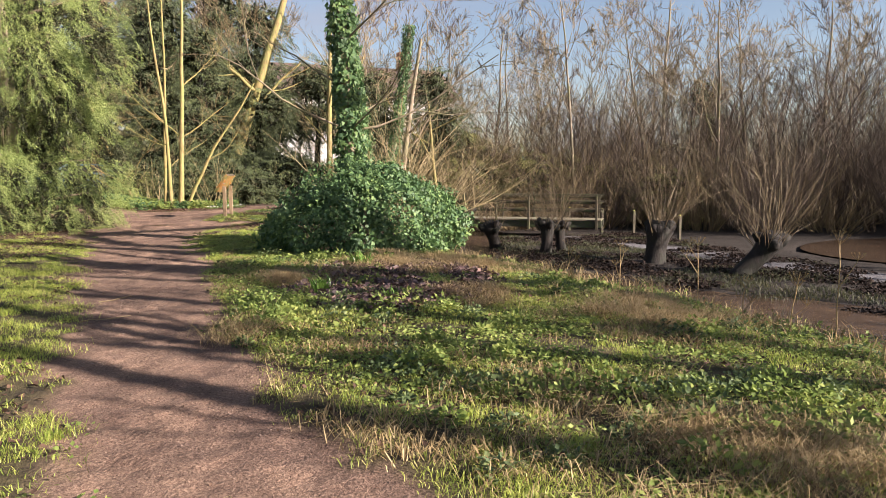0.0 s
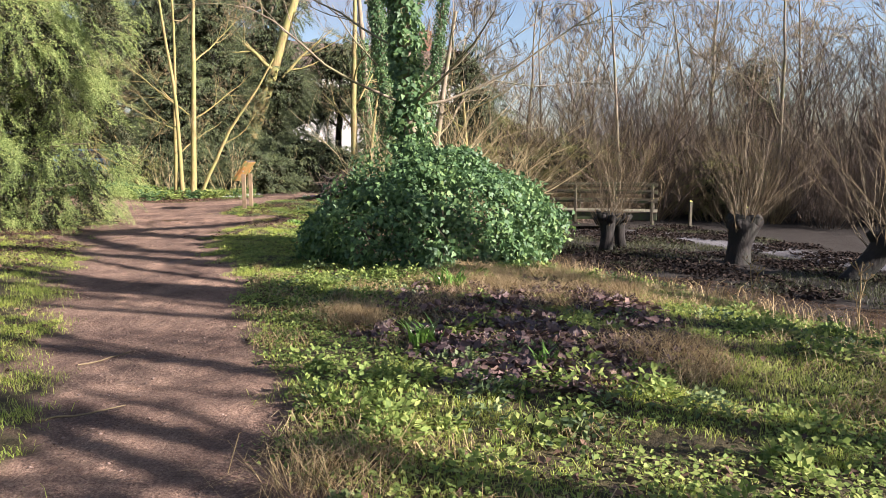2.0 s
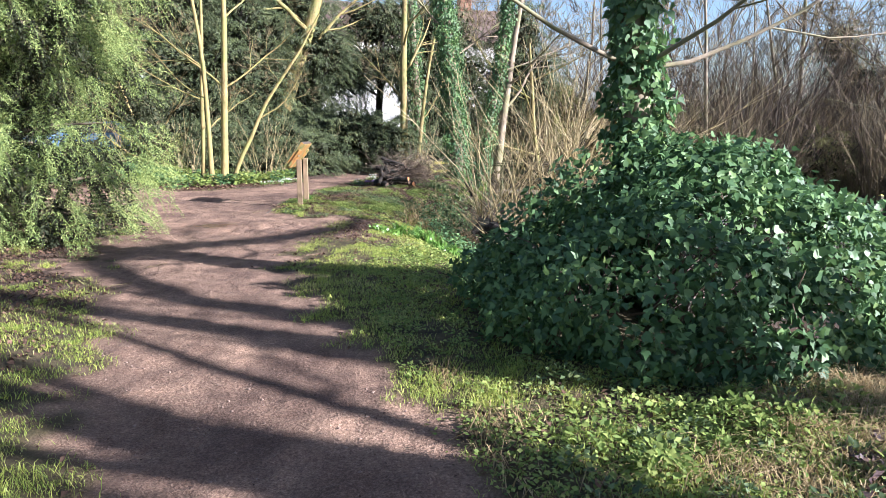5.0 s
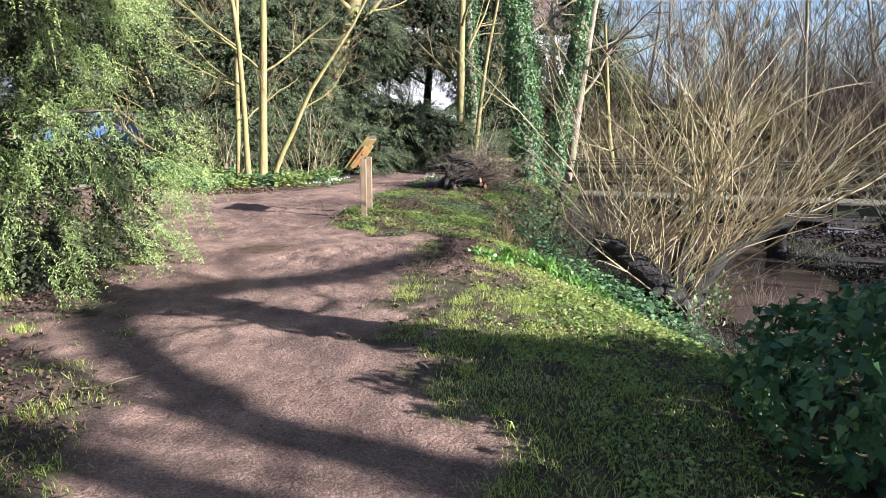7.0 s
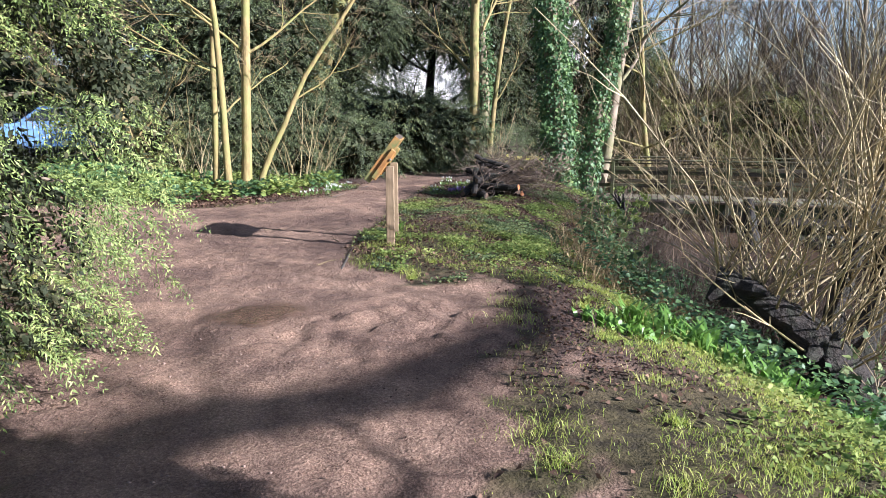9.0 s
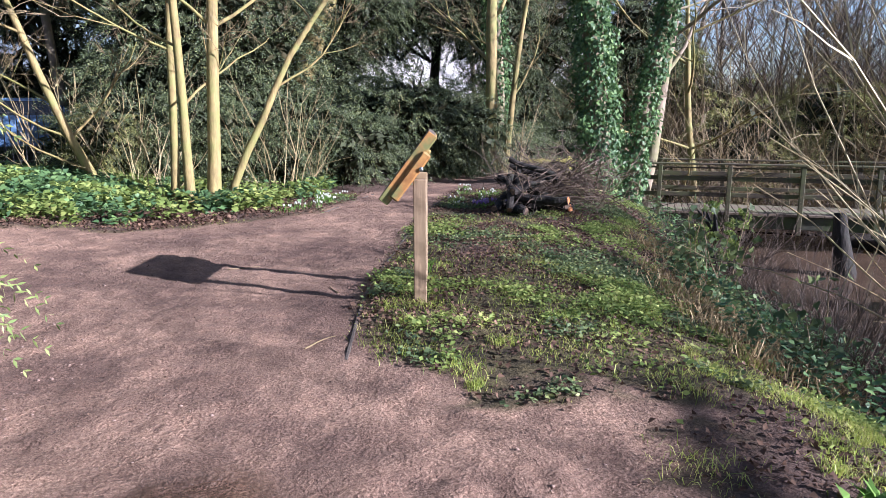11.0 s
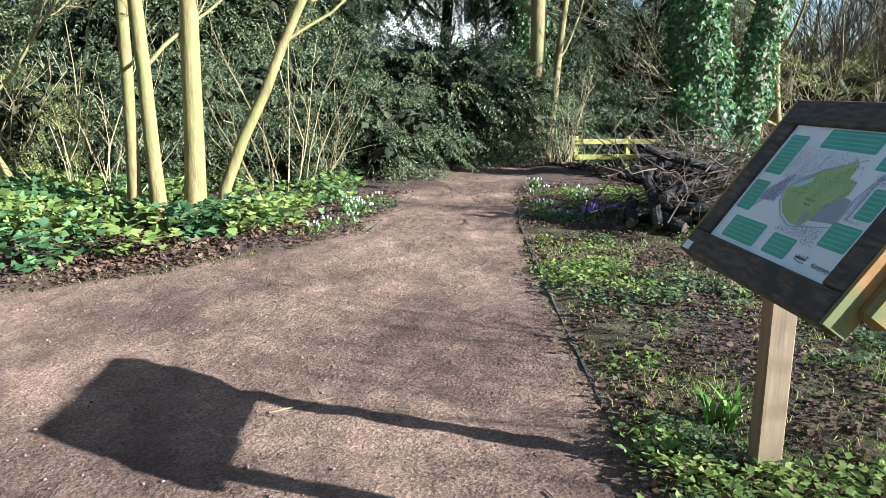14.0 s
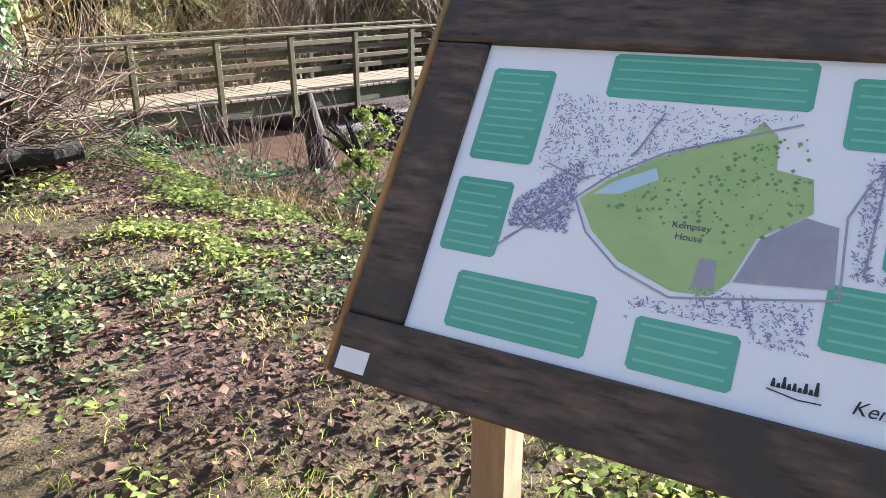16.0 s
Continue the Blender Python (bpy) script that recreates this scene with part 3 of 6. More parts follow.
    patch("map_park", [(0.31, 0.50), (0.36, 0.57), (0.45, 0.66), (0.60, 0.75), (0.63, 0.80), (0.66, 0.76), (0.67, 0.66), (0.735, 0.645), (0.745, 0.55), (0.66, 0.46), (0.63, 0.33), (0.60, 0.28), (0.53, 0.275), (0.42, 0.33), (0.35, 0.41)], M_MAPGREEN, 0.0006, label="green park area of the map")
    patch("map_field", [(0.635, 0.33), (0.665, 0.455), (0.735, 0.535), (0.79, 0.52), (0.80, 0.355)], M_MAPGREY, 0.0009)
    patch("map_pond", [(0.335, 0.52), (0.375, 0.57), (0.45, 0.625), (0.46, 0.59), (0.39, 0.53)], M_MAPPOND, 0.0012)
    patch("map_house", [(0.565, 0.30), (0.57, 0.38), (0.60, 0.38), (0.605, 0.30)], M_MAPGREY, 0.0012)
    r2 = random.Random(5)
    dots, marks = Mesh(), Mesh()
    for _ in range(420):
        x, y = r2.uniform(0.34, 0.73), r2.uniform(0.34, 0.76)
        if y < 0.44 + (x - 0.3) * 0.92 and y > 0.50 - (x - 0.33) * 0.35 and x + 0.6 * (0.5 - y) < 0.70 and r2.random() < 0.25 + 0.75 * (y > 0.46):
            s = r2.uniform(0.002, 0.0055)
            dots.poly([pr(x - s, y, 0.0015), pr(x, y - s * 1.3, 0.0015), pr(x + s, y, 0.0015), pr(x, y + s * 1.3, 0.0015)])
    part("map_tree_dots", dots, M_MAPDOT, sheet, kind="stuff")

    def stroke(mesh, a, b, w=0.0022):
        ax, ay, bx, by = *a, *b
        L = math.hypot(bx - ax, by - ay) or 1
        ox, oy = -(by - ay) / L * w, (bx - ax) / L * w * 1.4
        mesh.poly([pr(ax - ox, ay - oy, 0.0012), pr(bx - ox, by - oy, 0.0012), pr(bx + ox, by + oy, 0.0012), pr(ax + ox, ay + oy, 0.0012)])
    edge = [(0.30, 0.50), (0.36, 0.585), (0.46, 0.675), (0.62, 0.76), (0.70, 0.80)], [(0.30, 0.50), (0.34, 0.40), (0.42, 0.31), (0.53, 0.255), (0.70, 0.30), (0.81, 0.33)], [(0.81, 0.33), (0.80, 0.55), (0.83, 0.66), (0.90, 0.73)], [(0.30, 0.50), (0.17, 0.335)], [(0.28, 0.49), (0.15, 0.30)], [(0.22, 0.60), (0.30, 0.56), (0.33, 0.58)], [(0.40, 0.66), (0.44, 0.80)], [(0.84, 0.40), (0.85, 0.70)]
    for line in edge:
        road = Mesh()
        for a, b in zip(line[:-1], line[1:]):
            stroke(road, a, b)
        part("map_road", road, M_MAPGREY, sheet)
    for _ in range(4600):
        k = r2.random()
        if k < 0.32:
            x, y = r2.uniform(0.17, 0.30), r2.uniform(0.38, 0.62)
            if abs(y - 0.30 - (x - 0.15) * 1.25) > 0.14:
                continue
        elif k < 0.62:
            x, y = r2.uniform(0.20, 0.70), r2.uniform(0.56, 0.835)
            if y < 0.53 + (x - 0.3) * 0.74:
                continue
        elif k < 0.85:
            x, y = r2.uniform(0.82, 0.94), r2.uniform(0.36, 0.74)
        else:
            x, y = r2.uniform(0.46, 0.80), r2.uniform(0.17, 0.30)
            if y > 0.24 and x < 0.56:
                continue
        if any(x0 - 0.015 < x < x1 + 0.01 and y0 - 0.02 < y < y1 + 0.015 for x0, y0, x1, y1 in boxes):
            continue
        a, s = r2.choice((0.3, 0.9, 1.9, 2.5)), r2.uniform(0.002, 0.009)
        stroke(marks, (x, y), (x + s * math.cos(a), y + s * 1.4 * math.sin(a)), r2.uniform(0.0006, 0.0014))
    part("map_drawing", marks, M_MAPMARK, sheet, "tiny drawn houses and streets", kind="stuff")

    def words(text, x, y, size, material, lean=0.0):
        cu = bpy.data.curves.new("words", "FONT")
        cu.body = text
        cu.size = size
        cu.shear = lean
        ob = bpy.data.objects.new("words", cu)
        scene.collection.objects.link(ob)
        me = bpy.data.meshes.new_from_object(ob.evaluated_get(bpy.context.evaluated_depsgraph_get()))
        bpy.data.objects.remove(ob)
        me.transform(face @ Matrix.Translation(((x - 0.5) * pw, (y - 0.5) * ph, top + 0.0017)))
        me.materials.clear()
        me.materials.append(material)
        part("lettering", me, material, sheet)
    words("The", 0.215, 0.735, 0.013, M_MAPGREY)
    words("Rocky", 0.205, 0.69, 0.013, M_MAPGREY)
    words("Kempsey", 0.505, 0.455, 0.012, M_INK)
    words("House", 0.515, 0.422, 0.012, M_INK)
    words("Kempsey", 0.855, 0.065, 0.0205, M_BLACK, 0.35)
    logo = Mesh()
    for k in range(9):
        h = (0.022, 0.012, 0.03, 0.016, 0.02, 0.012, 0.026, 0.014, 0.034)[k]
        x = 0.73 + k * 0.0085
        logo.poly([pr(x, 0.085, 0.0012), pr(x + 0.008, 0.085, 0.0012), pr(x + 0.006, 0.085 + h, 0.0012), pr(x + 0.002, 0.085 + h, 0.0012)])
    stroke(logo, (0.725, 0.078), (0.775, 0.066), 0.0012)
    stroke(logo, (0.775, 0.066), (0.812, 0.068), 0.0012)
    part("logo", logo, M_BLACK, sheet, "small black skyline drawing")
    tag = part("label_plate", Mesh().box((0.046, 0.030, 0.0015), face @ Matrix.Translation((-W / 2 + 0.034, -Hh / 2 + 0.024, T / 2 + 0.0012))), M_LABEL, board, "small white plastic label")
    # posts and brackets
    for s in (-1, 1):
        x = s * 0.318
        part("post", Mesh().box((0.062, 0.092, 1.28), Matrix.Translation((x, 0.0, 0.25)), 0.006), M_POST, board, "squared pale brown softwood post")
        arm = Matrix.Translation((x + s * 0.034, 0.082, 0.95)) @ Matrix.Rotation(math.pi, 4, "Z") @ Matrix.Rotation(tilt, 4, "X")
        part("bracket", Mesh().box((0.045, 0.40, 0.07), arm @ Matrix.Translation((0, -0.02, -0.035)), 0.012), M_ORANGE, board, "orange stained wooden bracket")
        bolt = Mesh()
        c = Vector((x + s * 0.058, -0.01, 0.965))
        bolt.tube([c, c + Vector((s * 0.010, 0, 0)), c + Vector((s * 0.014, 0, 0))], [0.016, 0.015, 0.006], 10)
        part("bolt", bolt, M_STEEL, board, "galvanised steel bolt head")
    return board


information_board()


# ---------------------------------------------------------------- timber edging of the path
def edging(points, label):
    pts = [Vector((x, y, float(land(x, y)) - 0.042)) for x, y in points]
    edge = thing("path_edging", Matrix.Identity(4), label, "edging")
    for a, b in zip(pts[:-1], pts[1:]):
        mid, d = (a + b) / 2, b - a
        rot = math.atan2(d.y, d.x)
        part("board", Mesh().box((d.length - 0.006, 0.022, 0.09), Matrix.Translation(mid) @ Matrix.Rotation(rot, 4, "Z") @ Matrix.Rotation(-math.atan2(d.z, d.xy.length), 4, "Y"), 0.004), M_EDGE, edge)
    for p in pts[1:-1:2]:
        part("peg", Mesh().box((0.035, 0.035, 0.2), Matrix.Translation(p + Vector((0.03, 0, -0.09))), 0.004), M_EDGE, edge)


edging([(-0.78, 18.35), (-0.62, 19.2), (-0.45, 20.0), (-0.2, 20.85), (0.0, 21.5), (0.36, 22.7), (0.94, 24.5), (1.44, 25.8), (1.95, 27.0)], "worn grey timber edging along the dirt path")
edging([(-0.52, 24.65), (-0.03, 25.8), (0.47, 26.85)], "worn grey timber edging on the far side of the path")


# ---------------------------------------------------------------- footbridge and fences
def footbridge():
    a, b = Vector((5.0, 28.55, -0.58)), Vector((13.6, 23.75, -0.6))
    d = (b - a)
    L = d.xy.length
    m = Matrix.Translation(a) @ Matrix.Rotation(math.atan2(d.y, d.x), 4, "Z")
    bridge = thing("footbridge", m, "weathered wooden footbridge with railed sides over the brown stream", "bridge")
    r = random.Random(3)
    wide = 1.35
    plank = Mesh().box((0.135, wide + 0.1, 0.045), None, 0.006).data("plank", M_PLANK)
    k = 0
    while k * 0.145 < L:
        p = part("plank", plank, M_PLANK, bridge)
        p.matrix_local = pose(0.07 + k * 0.145, wide / 2, r.uniform(-0.004, 0.004), 0, r.uniform(-0.6, 0.6), r.uniform(-0.8, 0.8))
        k += 1
    for y in (0.06, wide - 0.06):
        part("beam", Mesh().box((L, 0.12, 0.26), Matrix.Translation((L / 2, y, -0.155)), 0.01), M_BEAM, bridge, "dark wet timber beam")
    for row, y in enumerate((-0.05, wide + 0.05)):
        out = -1 if row == 0 else 1
        n = int(L / 1.33) + 1
        for i in range(n):
            x = 0.35 + i * 1.33
            part("post", Mesh().box((0.085, 0.085, 1.34), pose(x, y, 0.29, r.uniform(-0.8, 0.8), r.uniform(-0.8, 0.8)), 0.008), M_RAIL, bridge)
        for z, h in ((0.37, 0.085), (0.69, 0.09)):
            part("rail", Mesh().box((L, 0.038, h), Matrix.Translation((L / 2, y - out * 0.062, z)), 0.005), M_RAIL, bridge)
        part("handrail", Mesh().box((L, 0.10, 0.035), Matrix.Translation((L / 2, y, 0.985)), 0.006), M_RAIL, bridge)
        part("rail", Mesh().box((L, 0.03, 0.03), Matrix.Translation((L / 2, y - out * 0.058, 0.905)), 0.005), M_RAIL, bridge)
    return bridge


footbridge()


def fence(points, material, label, rails=(0.35, 0.68, 0.98), tall=1.05):
    f = thing("fence", Matrix.Identity(4), label, "fence")
    pts = [Vector((x, y, -0.70)) for x, y in points]
    for p in pts:
        part("post", Mesh().box((0.09, 0.09, tall + 0.35), Matrix.Translation(p + Vector((0, 0, tall / 2 - 0.14))), 0.008), material, f)
    for a, b in zip(pts[:-1], pts[1:]):
        d = b - a
        for z in rails:
            m = Matrix.Translation((a + b) / 2 + Vector((0, 0, z))) @ Matrix.Rotation(math.atan2(d.y, d.x), 4, "Z") @ Matrix.Rotation(-math.atan2(d.z, d.xy.length), 4, "Y") @ Matrix.Translation((0, -0.064, 0))
            part("rail", Mesh().box((d.length + 0.06, 0.036, 0.10), m, 0.005), material, f)
    return f


# same railing as the bridge; both stretches have sunlight painted into the colour
fence([(4.75, 31.0), (5.75, 30.75), (6.35, 30.45)], M_SUNALGAE, "wooden post and rail fence, sunlight painted in as yellow-green")
fence([(6.45, 30.3), (6.55, 29.5)], M_SUNALGAE, "short yellow-green wooden return fence by the bridge")


def marker_post(x, y, h):
    z = float(land(x, y))
    p = thing("marker_post", Matrix.Translation((x, y, z)), "short weathered wooden post beside the lower path", "post", "posts along the lower path")
    part("shaft", Mesh().box((0.11, 0.11, h + 0.3), Matrix.Translation((0, 0, h / 2 - 0.15)), 0.012), M_RAIL, p)
    part("cap", Mesh().tube([(0, 0, h), (0, 0, h + 0.05)], [0.078, 0.01], 4), M_SUNALGAE, p, "yellow-green mossy top")


for x, y, h in ((15.0, 26.6, 1.0), (15.6, 24.9, 1.0), (14.0, 27.8, 1.0), (16.3, 22.6, 0.9)):
    marker_post(x, y, h)


# ---------------------------------------------------------------- trees
def wander(r, start, way, length, segs, bend=0.12, lift=0.0):
    """A crooked line of points."""
    p, d = Vector(start), Vector(way).normalized()
    pts = [p.copy()]
    for _ in range(segs):
        d = (d + Vector((r.gauss(0, bend), r.gauss(0, bend), r.gauss(0, bend) + lift))).normalized()
        p = p + d * (length / segs)
        pts.append(p.copy())
    return pts


def taper(a, b, n):
    return [a + (b - a) * i / (n - 1) for i in range(n)]


def grow(r, mesh, twigs, start, way, length, rad, level, spread=0.7, lift=0.05, kids=5, sides=6, least=0.0045):
    """A limb with its side limbs; the last levels go to the twig mesh."""
    segs = 6 if level > 1 else 4
    pts = wander(r, start, way, length, segs, 0.11 if level > 1 else 0.16, lift)
    rad = max(rad, least)
    (mesh if level > 1 else twigs).tube(pts, taper(rad, rad * (0.35 if level > 0 else 0.25), segs + 1), sides if level > 1 else 3, cap=False)
    if level == 0:
        return
    for _ in range(kids if level > 1 else kids + 2):
        t = r.uniform(0.3, 0.98)
        k = min(int(t * segs), segs - 1)
        at = pts[k].lerp(pts[k + 1], t * segs - k)
        d = (pts[k + 1] - pts[k]).normalized()
        side = Vector((r.gauss(0, 1), r.gauss(0, 1), r.gauss(0, 0.6)))
        side = (side - d * side.dot(d)).normalized()
        grow(r, mesh, twigs, at, d + side * spread * r.uniform(0.7, 1.4), length * r.uniform(0.38, 0.62), rad * (1 - 0.6 * t) * 0.55, level - 1, spread, lift, kids, max(4, sides - 1), least)


def bare_tree(seed, height, rad, label, bark, twig, m, levels=3, kids=5, spread=0.75, lift=0.06, way=(0, 0, 1), group="bare trees", least=0.0045):
    r = random.Random(seed)
    tree = thing("bare_tree", m, label, "tree", group)
    trunk, tw = Mesh(), Mesh()
    pts = wander(r, (0, 0, -0.2), way, height, 9, 0.05, 0.02)
    trunk.tube(pts, [rad * 1.35] + taper(rad, rad * 0.22, 9), 9, cap=False)
    for i in range(int(kids * 2.4)):
        t = r.uniform(0.28, 0.98)
        k = min(int(t * 9), 8)
        at = pts[k].lerp(pts[k + 1], t * 9 - k)
        a = r.uniform(0, 6.283)
        grow(r, trunk, tw, at, (math.cos(a) * spread, math.sin(a) * spread, 0.75), height * r.uniform(0.22, 0.42) * (1.15 - 0.6 * t), rad * (1 - 0.75 * t) * 0.5, levels - 1, spread, lift, kids, least=least)
    part("trunk", trunk, bark, tree, smooth=True)
    part("crown", tw, twig, tree, "bare twigs")
    return tree


def thicket(seed, stems, height, spread, m, label, twig, base=0.4, group="bare thickets", fine=5, rad=0.016):
    """Many stems that rise from one stool, each with its side twigs."""
    r = random.Random(seed)
    t = thing("shrub", m, label, "shrub", group)
    rods, tw = Mesh(), Mesh()
    for _ in range(stems):
        a, q = r.uniform(0, 6.283), r.random() ** 0.6
        d = Vector((math.cos(a) * spread * q, math.sin(a) * spread * q, 1))
        L = height * r.uniform(0.55, 1.05)
        s = Vector((math.cos(a) * base * q, math.sin(a) * base * q, -0.1))
        pts = wander(r, s, d, L, 6, 0.12, 0.02)
        k0 = r.uniform(0.6, 1.4) * rad
        rods.tube(pts, taper(k0, k0 * 0.3, 7), 4, cap=False)
        for _ in range(fine):
            i = r.randint(1, 5)
            side = Vector((r.gauss(0, 1), r.gauss(0, 1), 0.5)).normalized()
            p2 = wander(r, pts[i], (pts[i + 1] - pts[i]).normalized() + side * r.uniform(0.6, 1.5), L * r.uniform(0.12, 0.40), 3, 0.2, 0.03)
            tw.tube(p2, taper(k0 * 0.42, k0 * 0.15, 4), 3, cap=False)
    part("stem", rods, twig, t, kind="stuff")
    part("crown", tw, twig, t, "fine bare twigs", kind="stuff")
    return t


def sprays(pos, way, length, width, per=7, leaf=0.42):
    """Drooping feathery sprays: a row of leaflets along a hanging line."""
    n = len(pos)
    way = unit(way)
    chunks = []
    side = unit(np.cross(way, rng.normal(size=(n, 3))))
    length = np.broadcast_to(length, (n,))
    for k in range(per):
        t = (k + 0.3) / per
        at = pos + way * (length * t)[:, None] + np.array([0, 0, -0.35]) * (length * t * t)[:, None]
        for s in (-1, 1):
            d = way * 0.75 + side * s * 0.8 + np.array([0, 0, -0.25]) + 0.15 * rng.normal(size=(n, 3))
            chunks.append(leaves(at, d, length * leaf * (1 - 0.5 * t), width, 0.1))
    return joined(chunks)


def evergreen(name, m, label, blobs, n, length, width, material, seed, group="", trunk=None, per=5, droop=0.6, category="shrub", bark=None, core=True):
    """Drooping boughs of sprays round a dark inner mass; blobs: centre, radii, in the thing's own space."""
    t = thing(name, m, label, category, group)
    B = np.array(blobs, float)
    vol = B[:, 3] * B[:, 4] + B[:, 4] * B[:, 5] + B[:, 3] * B[:, 5]
    each = 16
    nb = max(8, n // each)
    pick = rng.choice(len(B), nb, p=vol / vol.sum())
    d = unit(rng.normal(size=(nb, 3)))
    lump = vnoise(d[:, 0] * 2 + pick * 7, d[:, 1] * 2 + d[:, 2] * 3, 1.6, seed)
    root = B[pick, :3] + d * B[pick, 3:] * (0.5 + 0.4 * lump)[:, None]
    out = unit(d * np.array([1, 1, 0.45]) + 0.25 * rng.normal(size=(nb, 3)))
    side = unit(np.cross(out, np.array([0, 0, 1.0])) + 0.15 * rng.normal(size=(nb, 3)))
    L = 0.46 * B[pick, 3:5].mean(1) * rng.uniform(0.5, 1.4, nb)
    k = rng.random((nb, each)) ** 0.8
    w = rng.uniform(-1, 1, (nb, each)) * (1 - 0.7 * k) * 0.42
    down = np.array([0, 0, -1.0])
    pos = root[:, None] + out[:, None] * (L[:, None] * k)[..., None] + side[:, None] * (L[:, None] * w)[..., None] + down * (L[:, None] * (0.1 + 0.6 * droop) * k * k)[..., None]
    way = out[:, None] + side[:, None] * (w * 1.8)[..., None] + down * (droop * (0.2 + k))[..., None] + 0.22 * rng.normal(size=pos.shape)
    pos, way = pos.reshape(-1, 3), way.reshape(-1, 3)
    keep = pos[:, 2] > 0.02
    pos, way = pos[keep], way[keep]
    v, f = sprays(pos, way, length * rng.uniform(0.6, 1.4, len(pos)), width, per, 0.30)
    part("foliage", fast_mesh("foliage", v, f, material), material, t)
    # added inner leaves block light; their dark colour carries the crown's shade
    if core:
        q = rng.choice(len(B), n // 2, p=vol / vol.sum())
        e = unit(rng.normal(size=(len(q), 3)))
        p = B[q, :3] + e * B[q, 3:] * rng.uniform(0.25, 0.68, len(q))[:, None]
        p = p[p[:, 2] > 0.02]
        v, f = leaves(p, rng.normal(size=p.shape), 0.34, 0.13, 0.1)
        part("inner_foliage", fast_mesh("inner_foliage", v, f, M_CORE), M_CORE, t, "inner foliage coloured dark for the shade within")
    wood = Mesh()
    r = random.Random(seed)
    for p, q, a, b in trunk or []:
        wood.tube([Vector(p).lerp(Vector(q), i / 5) + Vector((r.gauss(0, 0.03), r.gauss(0, 0.03), 0)) * (i > 0) for i in range(6)], taper(a, b, 6), 8)
    for b in blobs:
        for _ in range(5):
            e = Vector((r.gauss(0, 1), r.gauss(0, 1), r.gauss(0, 0.7))).normalized()
            s = Vector((b[0] * 0.6, b[1] * 0.6, max(0.2, b[2] * 0.7)))
            wood.tube(wander(r, s, Vector((b[0] + e.x * b[3], b[1] + e.y * b[4], b[2] + e.z * b[5])) - s, (Vector(b[:3]) - s).length + 0.6 * b[3], 4, 0.1), taper(0.04, 0.01, 5), 5, cap=False)
    part("branch", wood, bark or M_BARKDARK, t, kind="stuff")
    return t


def ground_at(x, y, dz=0.0):
    return Vector((x, y, float(land(x, y)) + dz))


def at(x, y, turn=0.0, scale=1.0, dz=0.0):
    return Matrix.Translation(ground_at(x, y, dz)) @ Matrix.Rotation(turn, 4, "Z") @ Matrix.Diagonal((scale, scale, scale, 1))


def rough_copy(ob, x, y, turn, scale=1.0, dz=-0.05):
    c = copy_thing(ob, Matrix.Translation(ground_at(x, y, dz)) @ Matrix.Rotation(turn, 4, "Z"))
    c.scale = (scale, scale, scale * random.uniform(0.9, 1.1))
    return c


